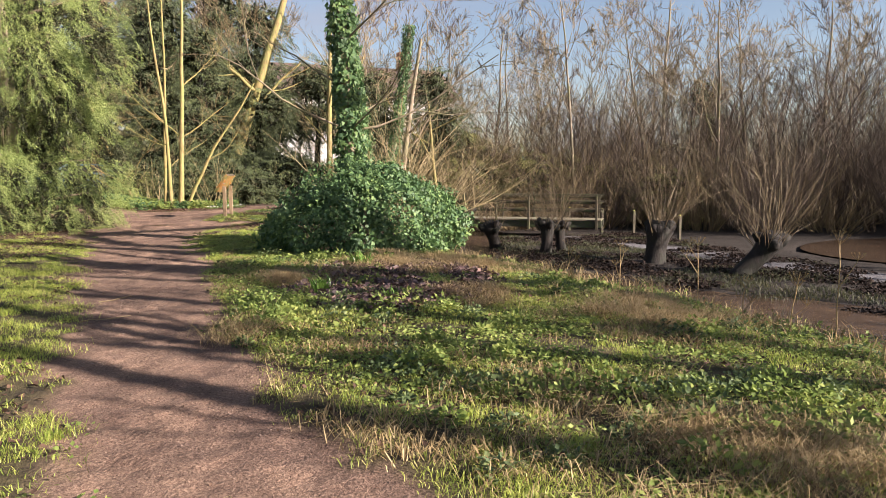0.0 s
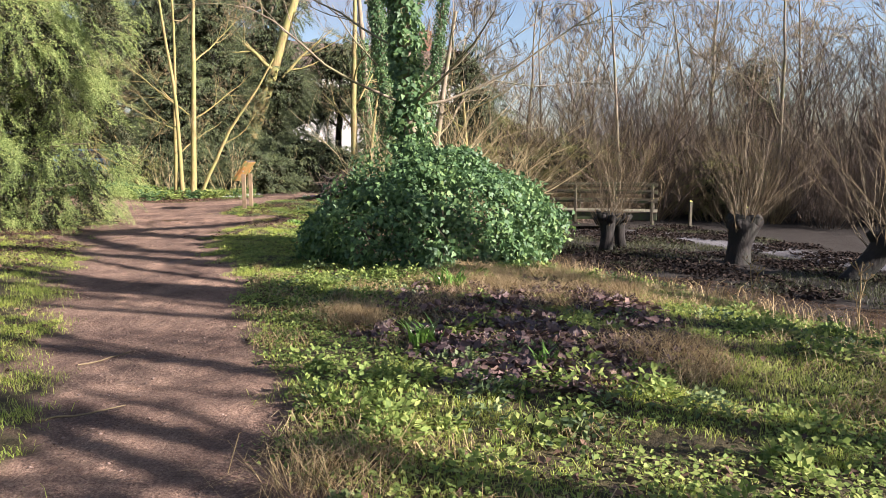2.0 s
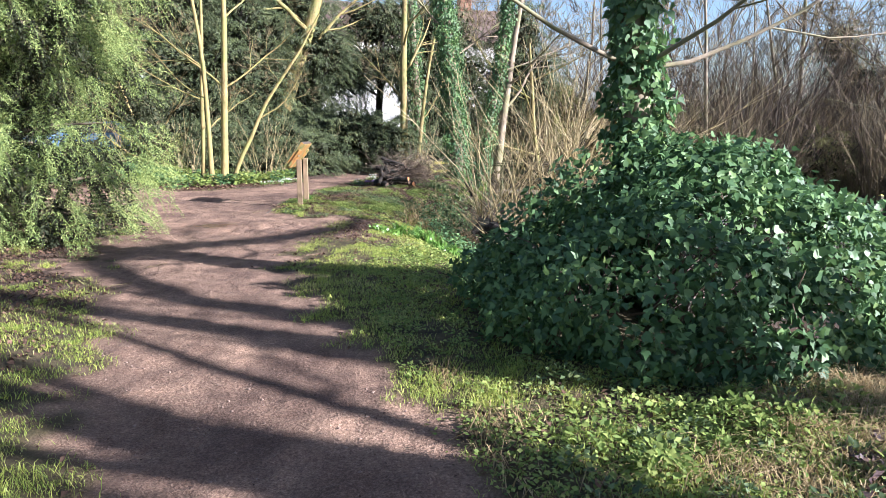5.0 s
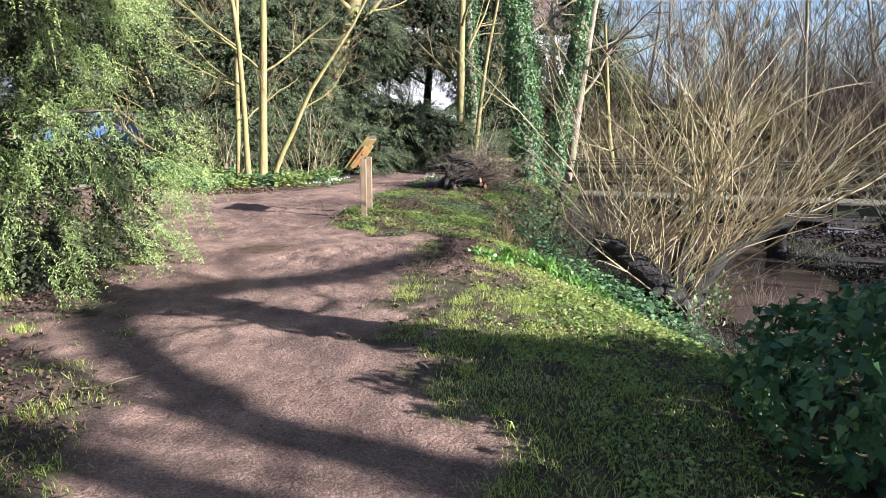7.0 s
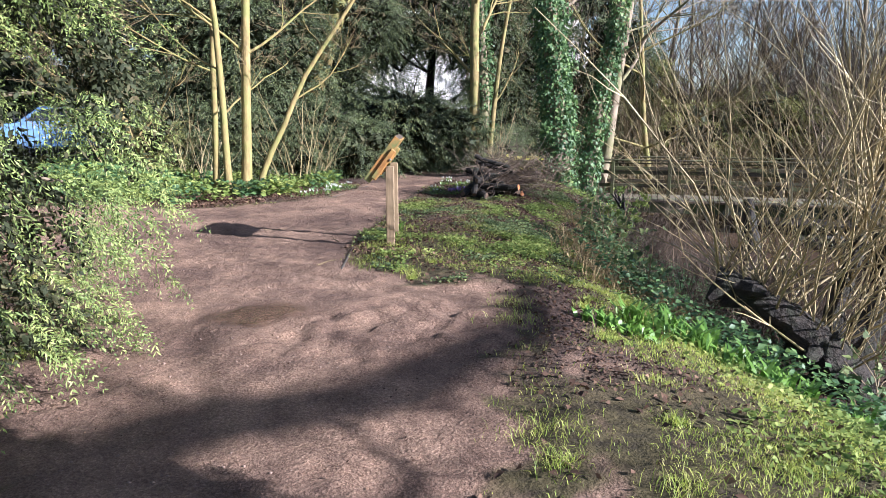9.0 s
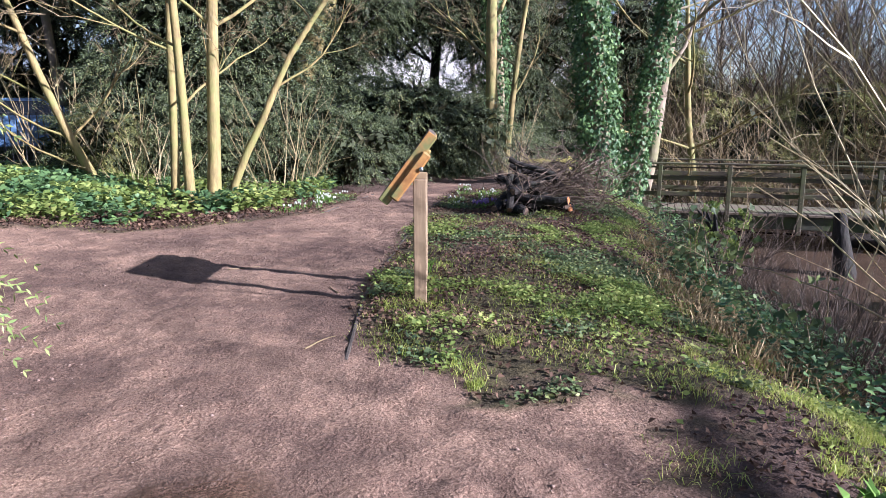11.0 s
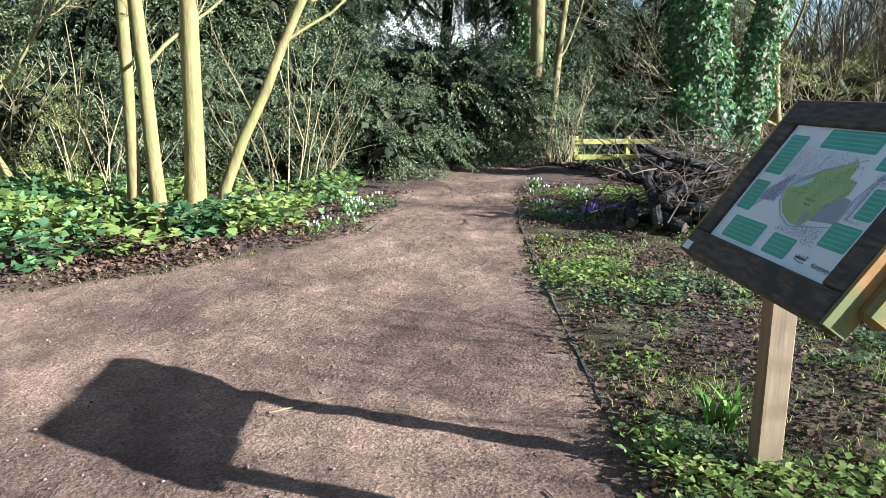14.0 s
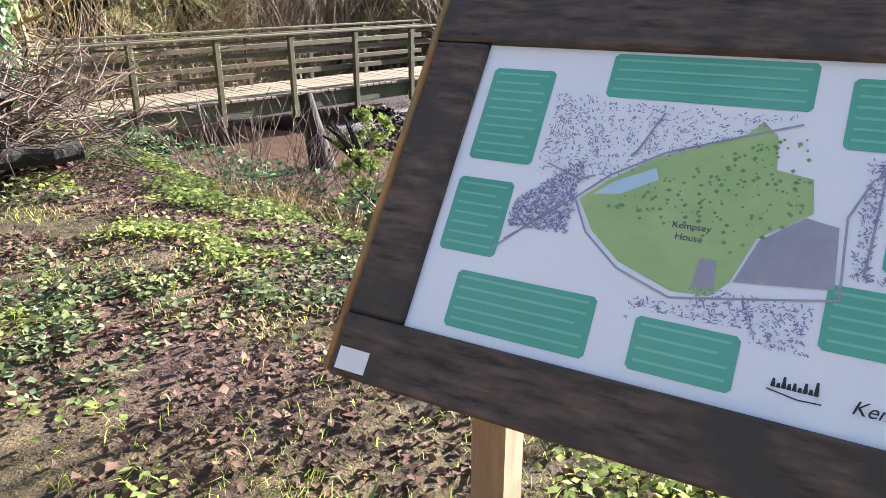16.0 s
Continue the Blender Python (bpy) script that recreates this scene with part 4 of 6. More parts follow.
# the yew that hangs over the path
def yew():
    t = thing("yew_tree", at(-4.7, 16.6), "large yew tree with drooping pale green sprays beside the path", "tree")
    blobs = np.array([(0.9, -0.6, 0.75, 1.5, 1.65, 1.0), (1.2, 0.4, 1.8, 1.4, 1.5, 1.2), (-0.7, -1.3, 1.0, 1.7, 1.5, 1.1), (0.2, -0.3, 3.2, 1.9, 2.0, 1.3), (-1.6, -0.4, 2.6, 1.9, 1.8, 1.5), (0.9, 0.8, 4.4, 1.6, 1.7, 1.2),
                      (-0.6, 0.0, 5.2, 2.0, 2.0, 1.5), (0.5, 0.2, 6.8, 1.7, 1.7, 1.3), (-1.9, 0.3, 4.8, 1.7, 1.6, 1.4), (-0.4, 0.1, 8.4, 1.2, 1.2, 1.3)])

    def fronds(n, shrink, per, material, name, length, width, spray, leaflets, leaf=0.42):
        """Arching branchlets hung with feathery sprays."""
        area = blobs[:, 3] * blobs[:, 4]
        pick = rng.choice(len(blobs), n, p=area / area.sum())
        d = unit(rng.normal(size=(n, 3)) + np.array([0, 0, 0.25]))
        lump = vnoise(d[:, 0] * 2.2 + pick * 3.1, d[:, 1] * 2.2 + d[:, 2] * 2.6, 1.5, 9)
        keep = lump > 0.30
        pick, d, lump = pick[keep], d[keep], lump[keep]
        n = len(pick)
        root = blobs[pick, :3] + d * blobs[pick, 3:] * (shrink * (0.62 + 0.5 * lump + 0.12 * rng.random(n)))[:, None]
        out = unit(d * np.array([1, 1, 0.35]) + 0.3 * rng.normal(size=(n, 3)))
        L = length * rng.uniform(0.5, 1.4, n)
        k = rng.random((n, per)) ** 0.8
        p = root[:, None] + out[:, None] * (L[:, None] * k * 0.85)[..., None] + np.array([0, 0, -1.0]) * (L[:, None] * k * k * 0.65)[..., None]
        p = (p + 0.03 * rng.normal(size=p.shape)).reshape(-1, 3)
        way = (out[:, None] * (1.1 - 0.5 * k)[..., None] + np.array([0, 0, -0.9]) * (0.1 + k)[..., None] + 0.5 * rng.normal(size=(n, per, 3))).reshape(-1, 3)
        ok = ~((p[:, 0] > 0.5) & (p[:, 1] > 1.2) & (p[:, 2] < 4.0)) & (p[:, 2] > 0.05) & (p[:, 0] < 2.35 + 0.4 * np.repeat(rng.random(n), per))
        v, f = sprays(p[ok], way[ok], spray * rng.uniform(0.5, 1.4, ok.sum()), width, leaflets, leaf)
        part(name, fast_mesh(name, v, f, material), material, t)
    fronds(2500, 0.98, 23, M_YEW, "foliage", 0.60, 0.0105, 0.19, 7, 0.23)
    # inner sprays, coloured dark to paint shade into the gaps
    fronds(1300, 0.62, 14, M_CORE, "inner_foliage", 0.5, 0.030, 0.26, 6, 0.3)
    wood, r = Mesh(), random.Random(41)
    wood.tube(wander(r, (0, 0, -0.2), (0, 0, 1), 9.2, 8, 0.03), taper(0.26, 0.05, 9), 9)
    for b in blobs:
        for _ in range(5):
            e = Vector((r.gauss(0, 1), r.gauss(0, 1), r.gauss(0, 0.4))).normalized()
            s = Vector((0, 0, max(0.4, b[2] - 0.5)))
            wood.tube(wander(r, s, Vector((b[0] + e.x * b[3], b[1] + e.y * b[4], b[2] + e.z * b[5])) - s, 2.0, 5, 0.1), taper(0.05, 0.012, 6), 5, cap=False)
    part("branch", wood, M_BARKGREY, t, kind="stuff")


yew()


# ivy-clad trunk that rises out of a mound of ivy
def ivy_mound():
    x0, y0 = 2.65, 10.55
    m = thing("ivy_bush", Matrix.Translation(ground_at(x0, y0)), "dense mound of dark glossy ivy beside the path", "bush")
    blobs = np.array([(-0.55, -0.85, 0.40, 0.95, 0.9, 0.62), (0.4, -0.8, 0.48, 1.05, 0.9, 0.72), (0.1, -0.15, 0.72, 1.05, 0.95, 0.70), (-0.62, -0.15, 0.40, 0.85, 0.85, 0.60), (0.95, -0.6, 0.36, 0.85, 0.8, 0.58),
                      (0.2, -0.35, 1.0, 0.65, 0.65, 0.45), (0.85, 0.25, 0.6, 0.85, 0.85, 0.62), (-1.05, -0.7, 0.22, 0.55, 0.65, 0.38), (-0.85, 0.55, 0.25, 0.65, 0.75, 0.42), (-0.12, -0.85, 0.50, 0.8, 0.75, 0.66), (0.1, -1.45, 0.2, 1.1, 0.45, 0.32)])
    n = 54000
    pick = rng.choice(len(blobs), n, p=(blobs[:, 3] * blobs[:, 4]) / (blobs[:, 3] * blobs[:, 4]).sum())
    B = blobs[pick]
    d = unit(rng.normal(size=(n, 3)))
    rr = rng.uniform(0.8, 1.0, n) * (0.74 + 0.55 * vnoise(d[:, 0] * 3 + pick * 5, d[:, 1] * 3 + d[:, 2] * 2, 1.1, 6)) + 0.12 * (rng.random(n) < 0.05)
    pos = B[:, :3] + d * B[:, 3:] * rr[:, None]
    q = (((pos[:, None, :] - blobs[None, :, :3]) / blobs[None, :, 3:]) ** 2).sum(-1)
    keep = (pos[:, 2] > 0.0) & (q.min(1) > 0.50)
    pos, d = pos[keep], d[keep]
    way = d * 0.5 + np.array([0, 0, -0.55]) + 0.55 * rng.normal(size=pos.shape)
    v, f = lobed(pos, way, rng.uniform(0.032, 0.085, len(pos)), rng.uniform(0.032, 0.075, len(pos)), IVY_LEAF, 0.25, d)
    part("foliage", fast_mesh("foliage", v, f, M_IVY), M_IVY, m)
    stems, r = Mesh(), random.Random(8)
    for _ in range(60):
        a = r.uniform(0, 6.283)
        stems.tube(wander(r, (r.gauss(0, 0.5), r.gauss(-0.2, 0.5), 0.1), (math.cos(a) * 0.7, math.sin(a) * 0.7, 0.8), r.uniform(0.5, 1.05), 5, 0.2), taper(0.011, 0.004, 6), 4, cap=False)
    part("stem", stems, M_TWIGDARK, m, kind="stuff")
    return m


ivy_mound()


def ivy_clad(name, x, y, way, height, rad, label, seed, leaf_rad=0.18, n=5200, limbs=(), leaf_to=1.0):
    r = random.Random(seed)
    t = thing(name, Matrix.Translation(ground_at(x, y)), label, "tree")
    pts = wander(r, (0, 0, -0.2), way, height, 10, 0.03, 0.02)
    trunk, tw = Mesh(), Mesh()
    trunk.tube(pts, [rad * 1.3] + taper(rad, rad * 0.45, 10), 10, cap=False)
    for z, a, L, up in limbs:
        k = min(int(z / height * 10), 9)
        grow(r, trunk, tw, pts[k], (math.cos(a), math.sin(a), up), L, rad * 0.17, 3, 0.6, 0.03, 4)
    part("trunk", trunk, M_BARKGREY, t, smooth=True)
    if tw.f:
        part("crown", tw, M_TWIG, t, "bare branching twigs")
    P = np.array([tuple(p) for p in pts])
    s = rng.uniform(0, 9.99 * leaf_to, n)
    k = s.astype(int)
    c = P[k] + (P[k + 1] - P[k]) * (s - k)[:, None]
    a = rng.uniform(0, 2 * math.pi, n)
    d = np.stack([np.cos(a), np.sin(a), np.zeros(n)], 1)
    rr = (rad * (1.1 - 0.05 * s) + leaf_rad * rng.uniform(0.1, 1.0, n) * (0.2 + 1.5 * vnoise(a * 1.2, s * 3.0, 1, seed)))
    pos = c + d * rr[:, None]
    v, f = lobed(pos, d * 0.5 + np.array([0, 0, -0.8]) + 0.4 * rng.normal(size=pos.shape), rng.uniform(0.05, 0.10, n), rng.uniform(0.05, 0.09, n), IVY_LEAF, 0.2, d)
    part("ivy", fast_mesh("ivy", v, f, M_IVY), M_IVY, t, "dark glossy climbing ivy")
    return t


ivy_clad("ivy_clad_tree", 2.68, 10.9, (0.02, 0.0, 1), 7.5, 0.13, "tree trunk thickly wrapped in dark ivy rising from the ivy mound", 12, 0.15, 8000,
         limbs=((2.6, 3.3, 2.6, 0.25), (2.9, 0.1, 3.0, 0.25), (3.4, 2.4, 2.6, 0.5), (4.2, 5.2, 2.5, 0.6), (5.0, 1.2, 2.4, 0.8), (5.8, 3.8, 2.2, 0.8), (2.9, 5.4, 2.4, 0.35)))
ivy_clad("ivy_clad_tree", 4.85, 27.1, (-0.02, 0.0, 1), 8, 0.24, "thick ivy-clad tree trunk beside the log pile", 13, 0.22, 10500, limbs=((4.5, 0.5, 3, 0.5), (5.2, 3.0, 3, 0.6)))
ivy_clad("ivy_clad_tree", 5.55, 27.4, (0.16, 0.0, 1), 8, 0.15, "leaning ivy-clad trunk beside the thicker one", 14, 0.15, 5600, limbs=((4.5, 0.2, 3, 0.5),))
ivy_clad("ivy_clad_tree", 4.6, 33.0, (0.0, 0.0, 1), 9, 0.2, "ivy-clad trunk in the wood behind the path", 15, 0.2, 3500, leaf_to=0.8)


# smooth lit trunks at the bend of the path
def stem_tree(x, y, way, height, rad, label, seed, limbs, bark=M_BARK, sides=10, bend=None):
    r = random.Random(seed)
    t = thing("tree", Matrix.Translation(ground_at(x, y)), label, "tree", "bare trunks at the bend")
    trunk, tw = Mesh(), Mesh()
    pts = wander(r, (0, 0, -0.15), way, height, 10, 0.025, 0.012)
    if bend:
        pts = [Vector((np.interp(z, [b[1] for b in bend], [b[0] for b in bend]), 0.01 * k, z)) for k, z in enumerate(np.linspace(-0.15, bend[-1][1], 11))]
    trunk.tube(pts, [rad * 1.25] + taper(rad, rad * 0.4, 10), sides, cap=False)
    for z, a, L, up in limbs:
        k = max(1, min(int(z / height * 10), 9))
        grow(r, trunk, tw, pts[k], (math.cos(a), math.sin(a), up), L, rad * 0.32, 3, 0.7, 0.04, 4)
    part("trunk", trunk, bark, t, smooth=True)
    part("crown", tw, M_TWIG, t, "thin bare twigs")
    return t


stem_tree(-2.08, 25.3, (0.035, 0.0, 1), 9, 0.092, "smooth tan tree trunk lit by the sun, rising from ivy", 21, ((2.8, 0.3, 2.2, 0.9), (3.2, 2.8, 2.6, 0.7), (4.5, 1.0, 2.5, 0.8)))
stem_tree(-2.36, 25.15, (-0.045, 0.0, 1), 8, 0.066, "thin tan tree trunk with a forked side limb, rising from ivy", 22, ((1.9, 0.2, 1.8, 1.2), (3.5, 3.3, 2.4, 0.5), (2.6, 2.6, 2.2, 0.4)))
stem_tree(-2.66, 25.7, (-0.01, 0.0, 1), 8, 0.06, "thin mossy tree trunk close behind its neighbour", 23, ((3.5, 2.2, 2.0, 0.8), (2.4, 3.6, 2.2, 0.3)))
stem_tree(-1.86, 25.7, (0.48, 0.05, 1), 4.6, 0.062, "slender curved tree trunk leaning over the path", 24, ((2.2, 0.5, 1.8, 0.8), (3.2, 1.5, 1.6, 0.8)), bend=((0, -0.15), (0.08, 0.35), (0.22, 0.7), (0.47, 1.15), (0.62, 1.5), (0.88, 2.1), (1.31, 2.75), (1.9, 3.6), (2.45, 4.6)))
stem_tree(-3.75, 26.4, (-0.42, 0.0, 1), 5.5, 0.07, "leaning pale sapling with many thin branches", 25, ((1.2, 3.1, 2.4, 0.5), (2.0, 2.6, 2.4, 0.5), (2.8, 3.5, 2.4, 0.5), (1.6, 0.4, 1.8, 0.9), (0.8, 2.9, 2.4, 0.35), (3.4, 2.2, 2, 0.6)))
stem_tree(-1.3, 33.0, (0.34, 0.0, 1), 11, 0.30, "big pale leaning trunk in the wood", 26, ((4.5, 0.5, 3.5, 0.8), (5.5, 2.5, 3.5, 0.8), (6.5, 4.0, 3.5, 0.7), (3.6, 3.2, 3.0, 0.8)))
stem_tree(3.6, 30.4, (0.05, 0.0, 1), 9, 0.15, "brown tree trunk lit on one side behind the path", 27, ((3.4, 2.4, 2.4, 0.8), (3.8, 0.4, 2.6, 0.8), (4.6, 4.4, 2.4, 0.8)))
stem_tree(4.2, 31.2, (0.12, 0.0, 1), 7, 0.08, "thin greenish trunk behind the path", 28, ((2.4, 0.4, 2.0, 0.8), (3.2, 2.4, 2.0, 0.8)))
stem_tree(6.15, 28.1, (0.22, 0.0, 1), 8, 0.15, "dark brown leaning trunk at the end of the footbridge", 29, ((3.4, 0.4, 3.0, 0.6), (4.2, 5.4, 3.0, 0.5)), M_BARKGREY)


# pollard willows by the stream
def shoot(r, t, s, d, L, k0, tw, sides=4, material=M_ROD):
    """One rod with its side twigs."""
    m = Mesh()
    line = wander(r, s, d, L, 6, 0.14, 0.03)
    m.tube(line, taper(k0, k0 * 0.25, 7), sides, cap=False)
    for _ in range(6):
        i = r.randint(1, 5)
        side = Vector((r.gauss(0, 1), r.gauss(0, 1), 0.4)).normalized()
        tw.tube(wander(r, line[i], (line[i + 1] - line[i]).normalized() + side * r.uniform(0.5, 1.3), L * r.uniform(0.1, 0.36), 3, 0.16, 0.02), taper(k0 * 0.42, k0 * 0.15, 4), 3, cap=False)
    part("shoot", m, material, t)


def pollard(x, y, way, bole, rad, shoots, tall, label, seed, spread=0.72, head=0.36):
    r = random.Random(seed)
    t = thing("pollard_willow", Matrix.Translation(ground_at(x, y)), label, "tree", "pollard willows")
    trunk, tw = Mesh(), Mesh()
    pts = wander(r, (0, 0, -0.2), way, bole + 0.2, 7, 0.06)
    trunk.tube(pts, [rad * 1.4, rad * 1.12, rad, rad * 0.95, rad * 1.0, rad * 1.15, rad * 1.35, rad * 0.9], 11)
    top = pts[-2]
    d0 = (pts[-1] - pts[-3]).normalized()
    for _ in range(9):
        a = r.uniform(0, 6.283)
        c = top + Vector((math.cos(a) * head * 0.8, math.sin(a) * head * 0.8, r.uniform(-0.12, 0.12)))
        part("knob", Mesh().tube([top, c, c + Vector((math.cos(a), math.sin(a), 0.9)) * 0.12], [rad * 0.8, rad * 0.62, rad * 0.3], 7), M_BARKDARK, t, smooth=True)
    for _ in range(int(shoots * 0.72)):
        a, q = r.uniform(0, 6.283), r.random() ** 0.7
        k = r.randint(max(3, len(pts) - 3), len(pts) - 1)
        s = pts[k] + Vector((math.cos(a) * head * q, math.sin(a) * head * q, 0.02))
        d = Vector((math.cos(a) * spread * q + r.gauss(0, 0.15), math.sin(a) * spread * q + r.gauss(0, 0.15), r.uniform(0.6, 1.1))) + d0 * 0.15
        shoot(r, t, s, d, tall * r.uniform(0.4, 1.2), r.uniform(0.0035, 0.0095), tw)
    part("twig", tw, M_ROD, t, "fine side twigs", kind="stuff")
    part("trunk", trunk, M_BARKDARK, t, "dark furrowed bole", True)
    return t


pollard(11.8, 16.55, (0.05, 0, 1), 1.15, 0.30, 95, 4.8, "dark pollard willow with upright tan shoots on the low bank", 31)
pollard(9.6, 19.35, (-0.1, 0, 1), 1.1, 0.19, 60, 4.2, "slim dark pollard willow leaning a little", 32)
pollard(12.4, 13.6, (0.75, 0.1, 0.8), 1.35, 0.24, 85, 4.6, "steeply leaning dark pollard willow over the low bank", 33)
pollard(10.5, 20.2, (0.0, 0, 1), 1.0, 0.16, 45, 3.8, "small dark pollard willow behind its neighbours", 34)
pollard(8.6, 21.5, (0.05, 0, 1), 1.0, 0.2, 50, 3.9, "dark pollard willow near the footbridge", 35)


def fallen_willow():
    r = random.Random(77)
    x, y = 4.0, 17.3
    t = thing("fallen_willow", Matrix.Translation(ground_at(x, y)), "fallen dark willow trunk with many tan shoots on the bank", "tree")
    trunk, tw = Mesh(), Mesh()
    line = [Vector(p) for p in ((0.2, -0.15, -0.3), (0.12, -0.05, 0.12), (-0.06, 0.1, 0.42), (-0.28, 0.3, 0.68), (-0.55, 0.5, 0.88), (-0.85, 0.72, 1.08))]
    knob, kr = [], []
    for i in range(26):
        q = i / 25 * 4.999
        k = int(q)
        knob.append(line[k].lerp(line[k + 1], q - k) + Vector((r.gauss(0, 0.012), r.gauss(0, 0.012), r.gauss(0, 0.012))))
        kr.append((0.28 - 0.034 * q) * (0.88 + 0.28 * float(vnoise(q * 1.3, 0.5, 1.0, 3))))
    trunk.tube(knob, kr, 15)
    c = line[2]
    trunk.v = [v + (v - c).normalized() * (0.09 * float(vnoise(v.x + v.z, v.y - v.z, 7, 2)) - 0.045 + r.gauss(0, 0.008)) for v in trunk.v]
    for _ in range(16):
        q = r.uniform(0.8, 4.9)
        k = int(q)
        p = line[k].lerp(line[k + 1], q - k)
        e = Vector((r.gauss(0, 1), r.gauss(0, 1), r.gauss(0, 1))).normalized()
        trunk.tube([p, p + e * 0.2, p + e * r.uniform(0.27, 0.36)], [0.13, 0.09, 0.03], 7)
    second = [Vector(p) for p in ((0.2, 0.05, 0.0), (0.45, 0.2, 0.5), (0.95, 0.35, 0.85), (1.9, 0.5, 1.25), (2.9, 0.7, 1.5))]
    trunk.tube(second, [0.24, 0.17, 0.11, 0.08, 0.05], 9)
    third = [Vector(p) for p in ((0.1, 0.1, 0.1), (0.2, 0.3, 0.75), (0.75, 0.6, 1.6), (1.2, 0.8, 2.6))]
    trunk.tube(third, [0.17, 0.10, 0.075, 0.05], 8)
    for src, n, tall in ((line, 80, 4.4), (second, 62, 3.8), (third, 38, 3.6)):
        for _ in range(n):
            s = r.uniform(1.0, len(src) - 1.02)
            k = int(s)
            p = src[k].lerp(src[k + 1], s - k) + Vector((r.gauss(0, 0.05), r.gauss(0, 0.05), 0.05))
            shoot(r, t, p, Vector((r.gauss(0.3, 0.75), r.gauss(0, 0.6), 1.0)), tall * r.uniform(0.35, 1.0), r.uniform(0.005, 0.015), tw, 5, M_WILLOW)
    part("twig", tw, M_WILLOW, t, "fine side twigs", kind="stuff")
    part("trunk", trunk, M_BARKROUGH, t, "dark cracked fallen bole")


fallen_willow()

# brown woods all round: a few kinds, repeated
random.seed(11)
shrub_a = thicket(51, 62, 4.4, 0.7, at(9.9, 33.5), "brown leafless thicket of thin stems", M_TWIG, 0.9, fine=18)
shrub_b = thicket(52, 50, 3.2, 1.2, at(11.5, 30.0), "low tangled leafless thicket", M_TWIG, 0.8, fine=18)
shrub_c = thicket(53, 50, 5.8, 0.55, at(17.5, 30.5), "tall dark leafless thicket of thin stems", M_TWIGDARK, 1.0, fine=18, rad=0.016)
tree_a = bare_tree(61, 12, 0.085, "tall leafless tree with fine upright branches", M_BARKGREY, M_TWIGDARK, at(15.0, 38.0), levels=4, kids=4, spread=0.55, lift=0.09, least=0.011)
tree_b = bare_tree(62, 9.5, 0.07, "slender leafless tree with fine twigs", M_BARKGREY, M_TWIG, at(10.0, 36.5), levels=4, kids=4, spread=0.55, lift=0.09, least=0.011)
tree_c = bare_tree(63, 11, 0.11, "spreading leafless tree with brown twigs", M_BARKGREY, M_TWIG, at(24.0, 29.0), levels=4, kids=4, spread=0.9, lift=0.04, least=0.011)
for x, y, k in ((9.5, 32.5, 1.0), (12.5, 33, 1.1), (15, 31.5, 1.0), (20, 29.5, 1.0), (22, 26, 0.95), (24.5, 23.5, 1.0), (27, 21, 1.0), (29.5, 19, 1.0), (18.5, 33, 1.2), (23, 31, 1.2), (27, 27, 1.2), (31, 23, 1.2), (33, 18, 1.1),
                (16, 36, 1.3), (21, 36, 1.3), (27, 33, 1.3), (33, 28, 1.3), (37, 22, 1.3), (12, 38, 1.3), (8, 37, 1.3), (38, 14, 1.2), (32, 12, 1.0), (34, 7, 1.1), (18, 27, 0.9), (20.5, 24.0, 0.85)):
    src = random.choice((shrub_a, shrub_b, shrub_c))
    rough_copy(src, x + random.uniform(-0.6, 0.6), y + random.uniform(-0.6, 0.6), random.uniform(0, 6), k * random.uniform(0.65, 1.3))
for x, y, k, s in ((18, 40, 1.0, tree_a), (21, 42, 1.1, tree_b), (25, 38, 1.0, tree_b), (29, 35, 0.9, tree_a), (33, 33, 1.0, tree_b), (36, 28, 1.0, tree_c), (26, 24.5, 0.8, tree_b), (19.5, 30, 0.85, tree_b), (22.5, 28.5, 0.8, tree_b), (14.2, 34, 0.9, tree_b),
                   (40, 22, 1.0, tree_c), (30.5, 25, 0.9, tree_c), (12, 44, 1.2, tree_a), (7.5, 40, 1.1, tree_b), (5.8, 36.5, 0.9, tree_b), (0.5, 37, 1.1, tree_b), (-4, 36, 1.2, tree_a), (-8, 34, 1.1, tree_b), (-11, 28, 1.0, tree_c), (6.0, 40, 1.0, tree_a),
                   (-7.5, 23.5, 0.9, tree_b), (38, 40, 1.2, tree_a), (28, 46, 1.2, tree_a)):
    rough_copy(s, x, y, random.uniform(0, 6), k)
for _ in range(130):
    a, d = random.uniform(-0.25, 1.25), random.uniform(30, 52)
    x, y = 1.0 + d * math.sin(a), 2.0 + d * math.cos(a)
    if math.hypot((x - 24) / 1.3, y - 16.5) < 7 or abs(x - 9) < 3 and y < 40 or 0 < x < 8 and y < 43.5:
        continue
    rough_copy(random.choice((shrub_a, shrub_c, shrub_b, tree_c, tree_b)), x, y, random.uniform(0, 6), random.uniform(0.5, 1.3))

for x, y, k in ((21.0, 27.5, 1.4), (24.0, 25.5, 1.5), (27.5, 24.0, 1.5), (30.0, 21.0, 1.4), (32.5, 16.0, 1.5), (34.5, 20.5, 1.7), (29.0, 29.0, 1.7), (24.5, 33.5, 1.6), (19.0, 36.5, 1.7), (15.0, 34.5, 1.4), (36.0, 12.0, 1.6), (33.0, 25.0, 1.7)):
    rough_copy(shrub_c, x, y, random.uniform(0, 6), k)

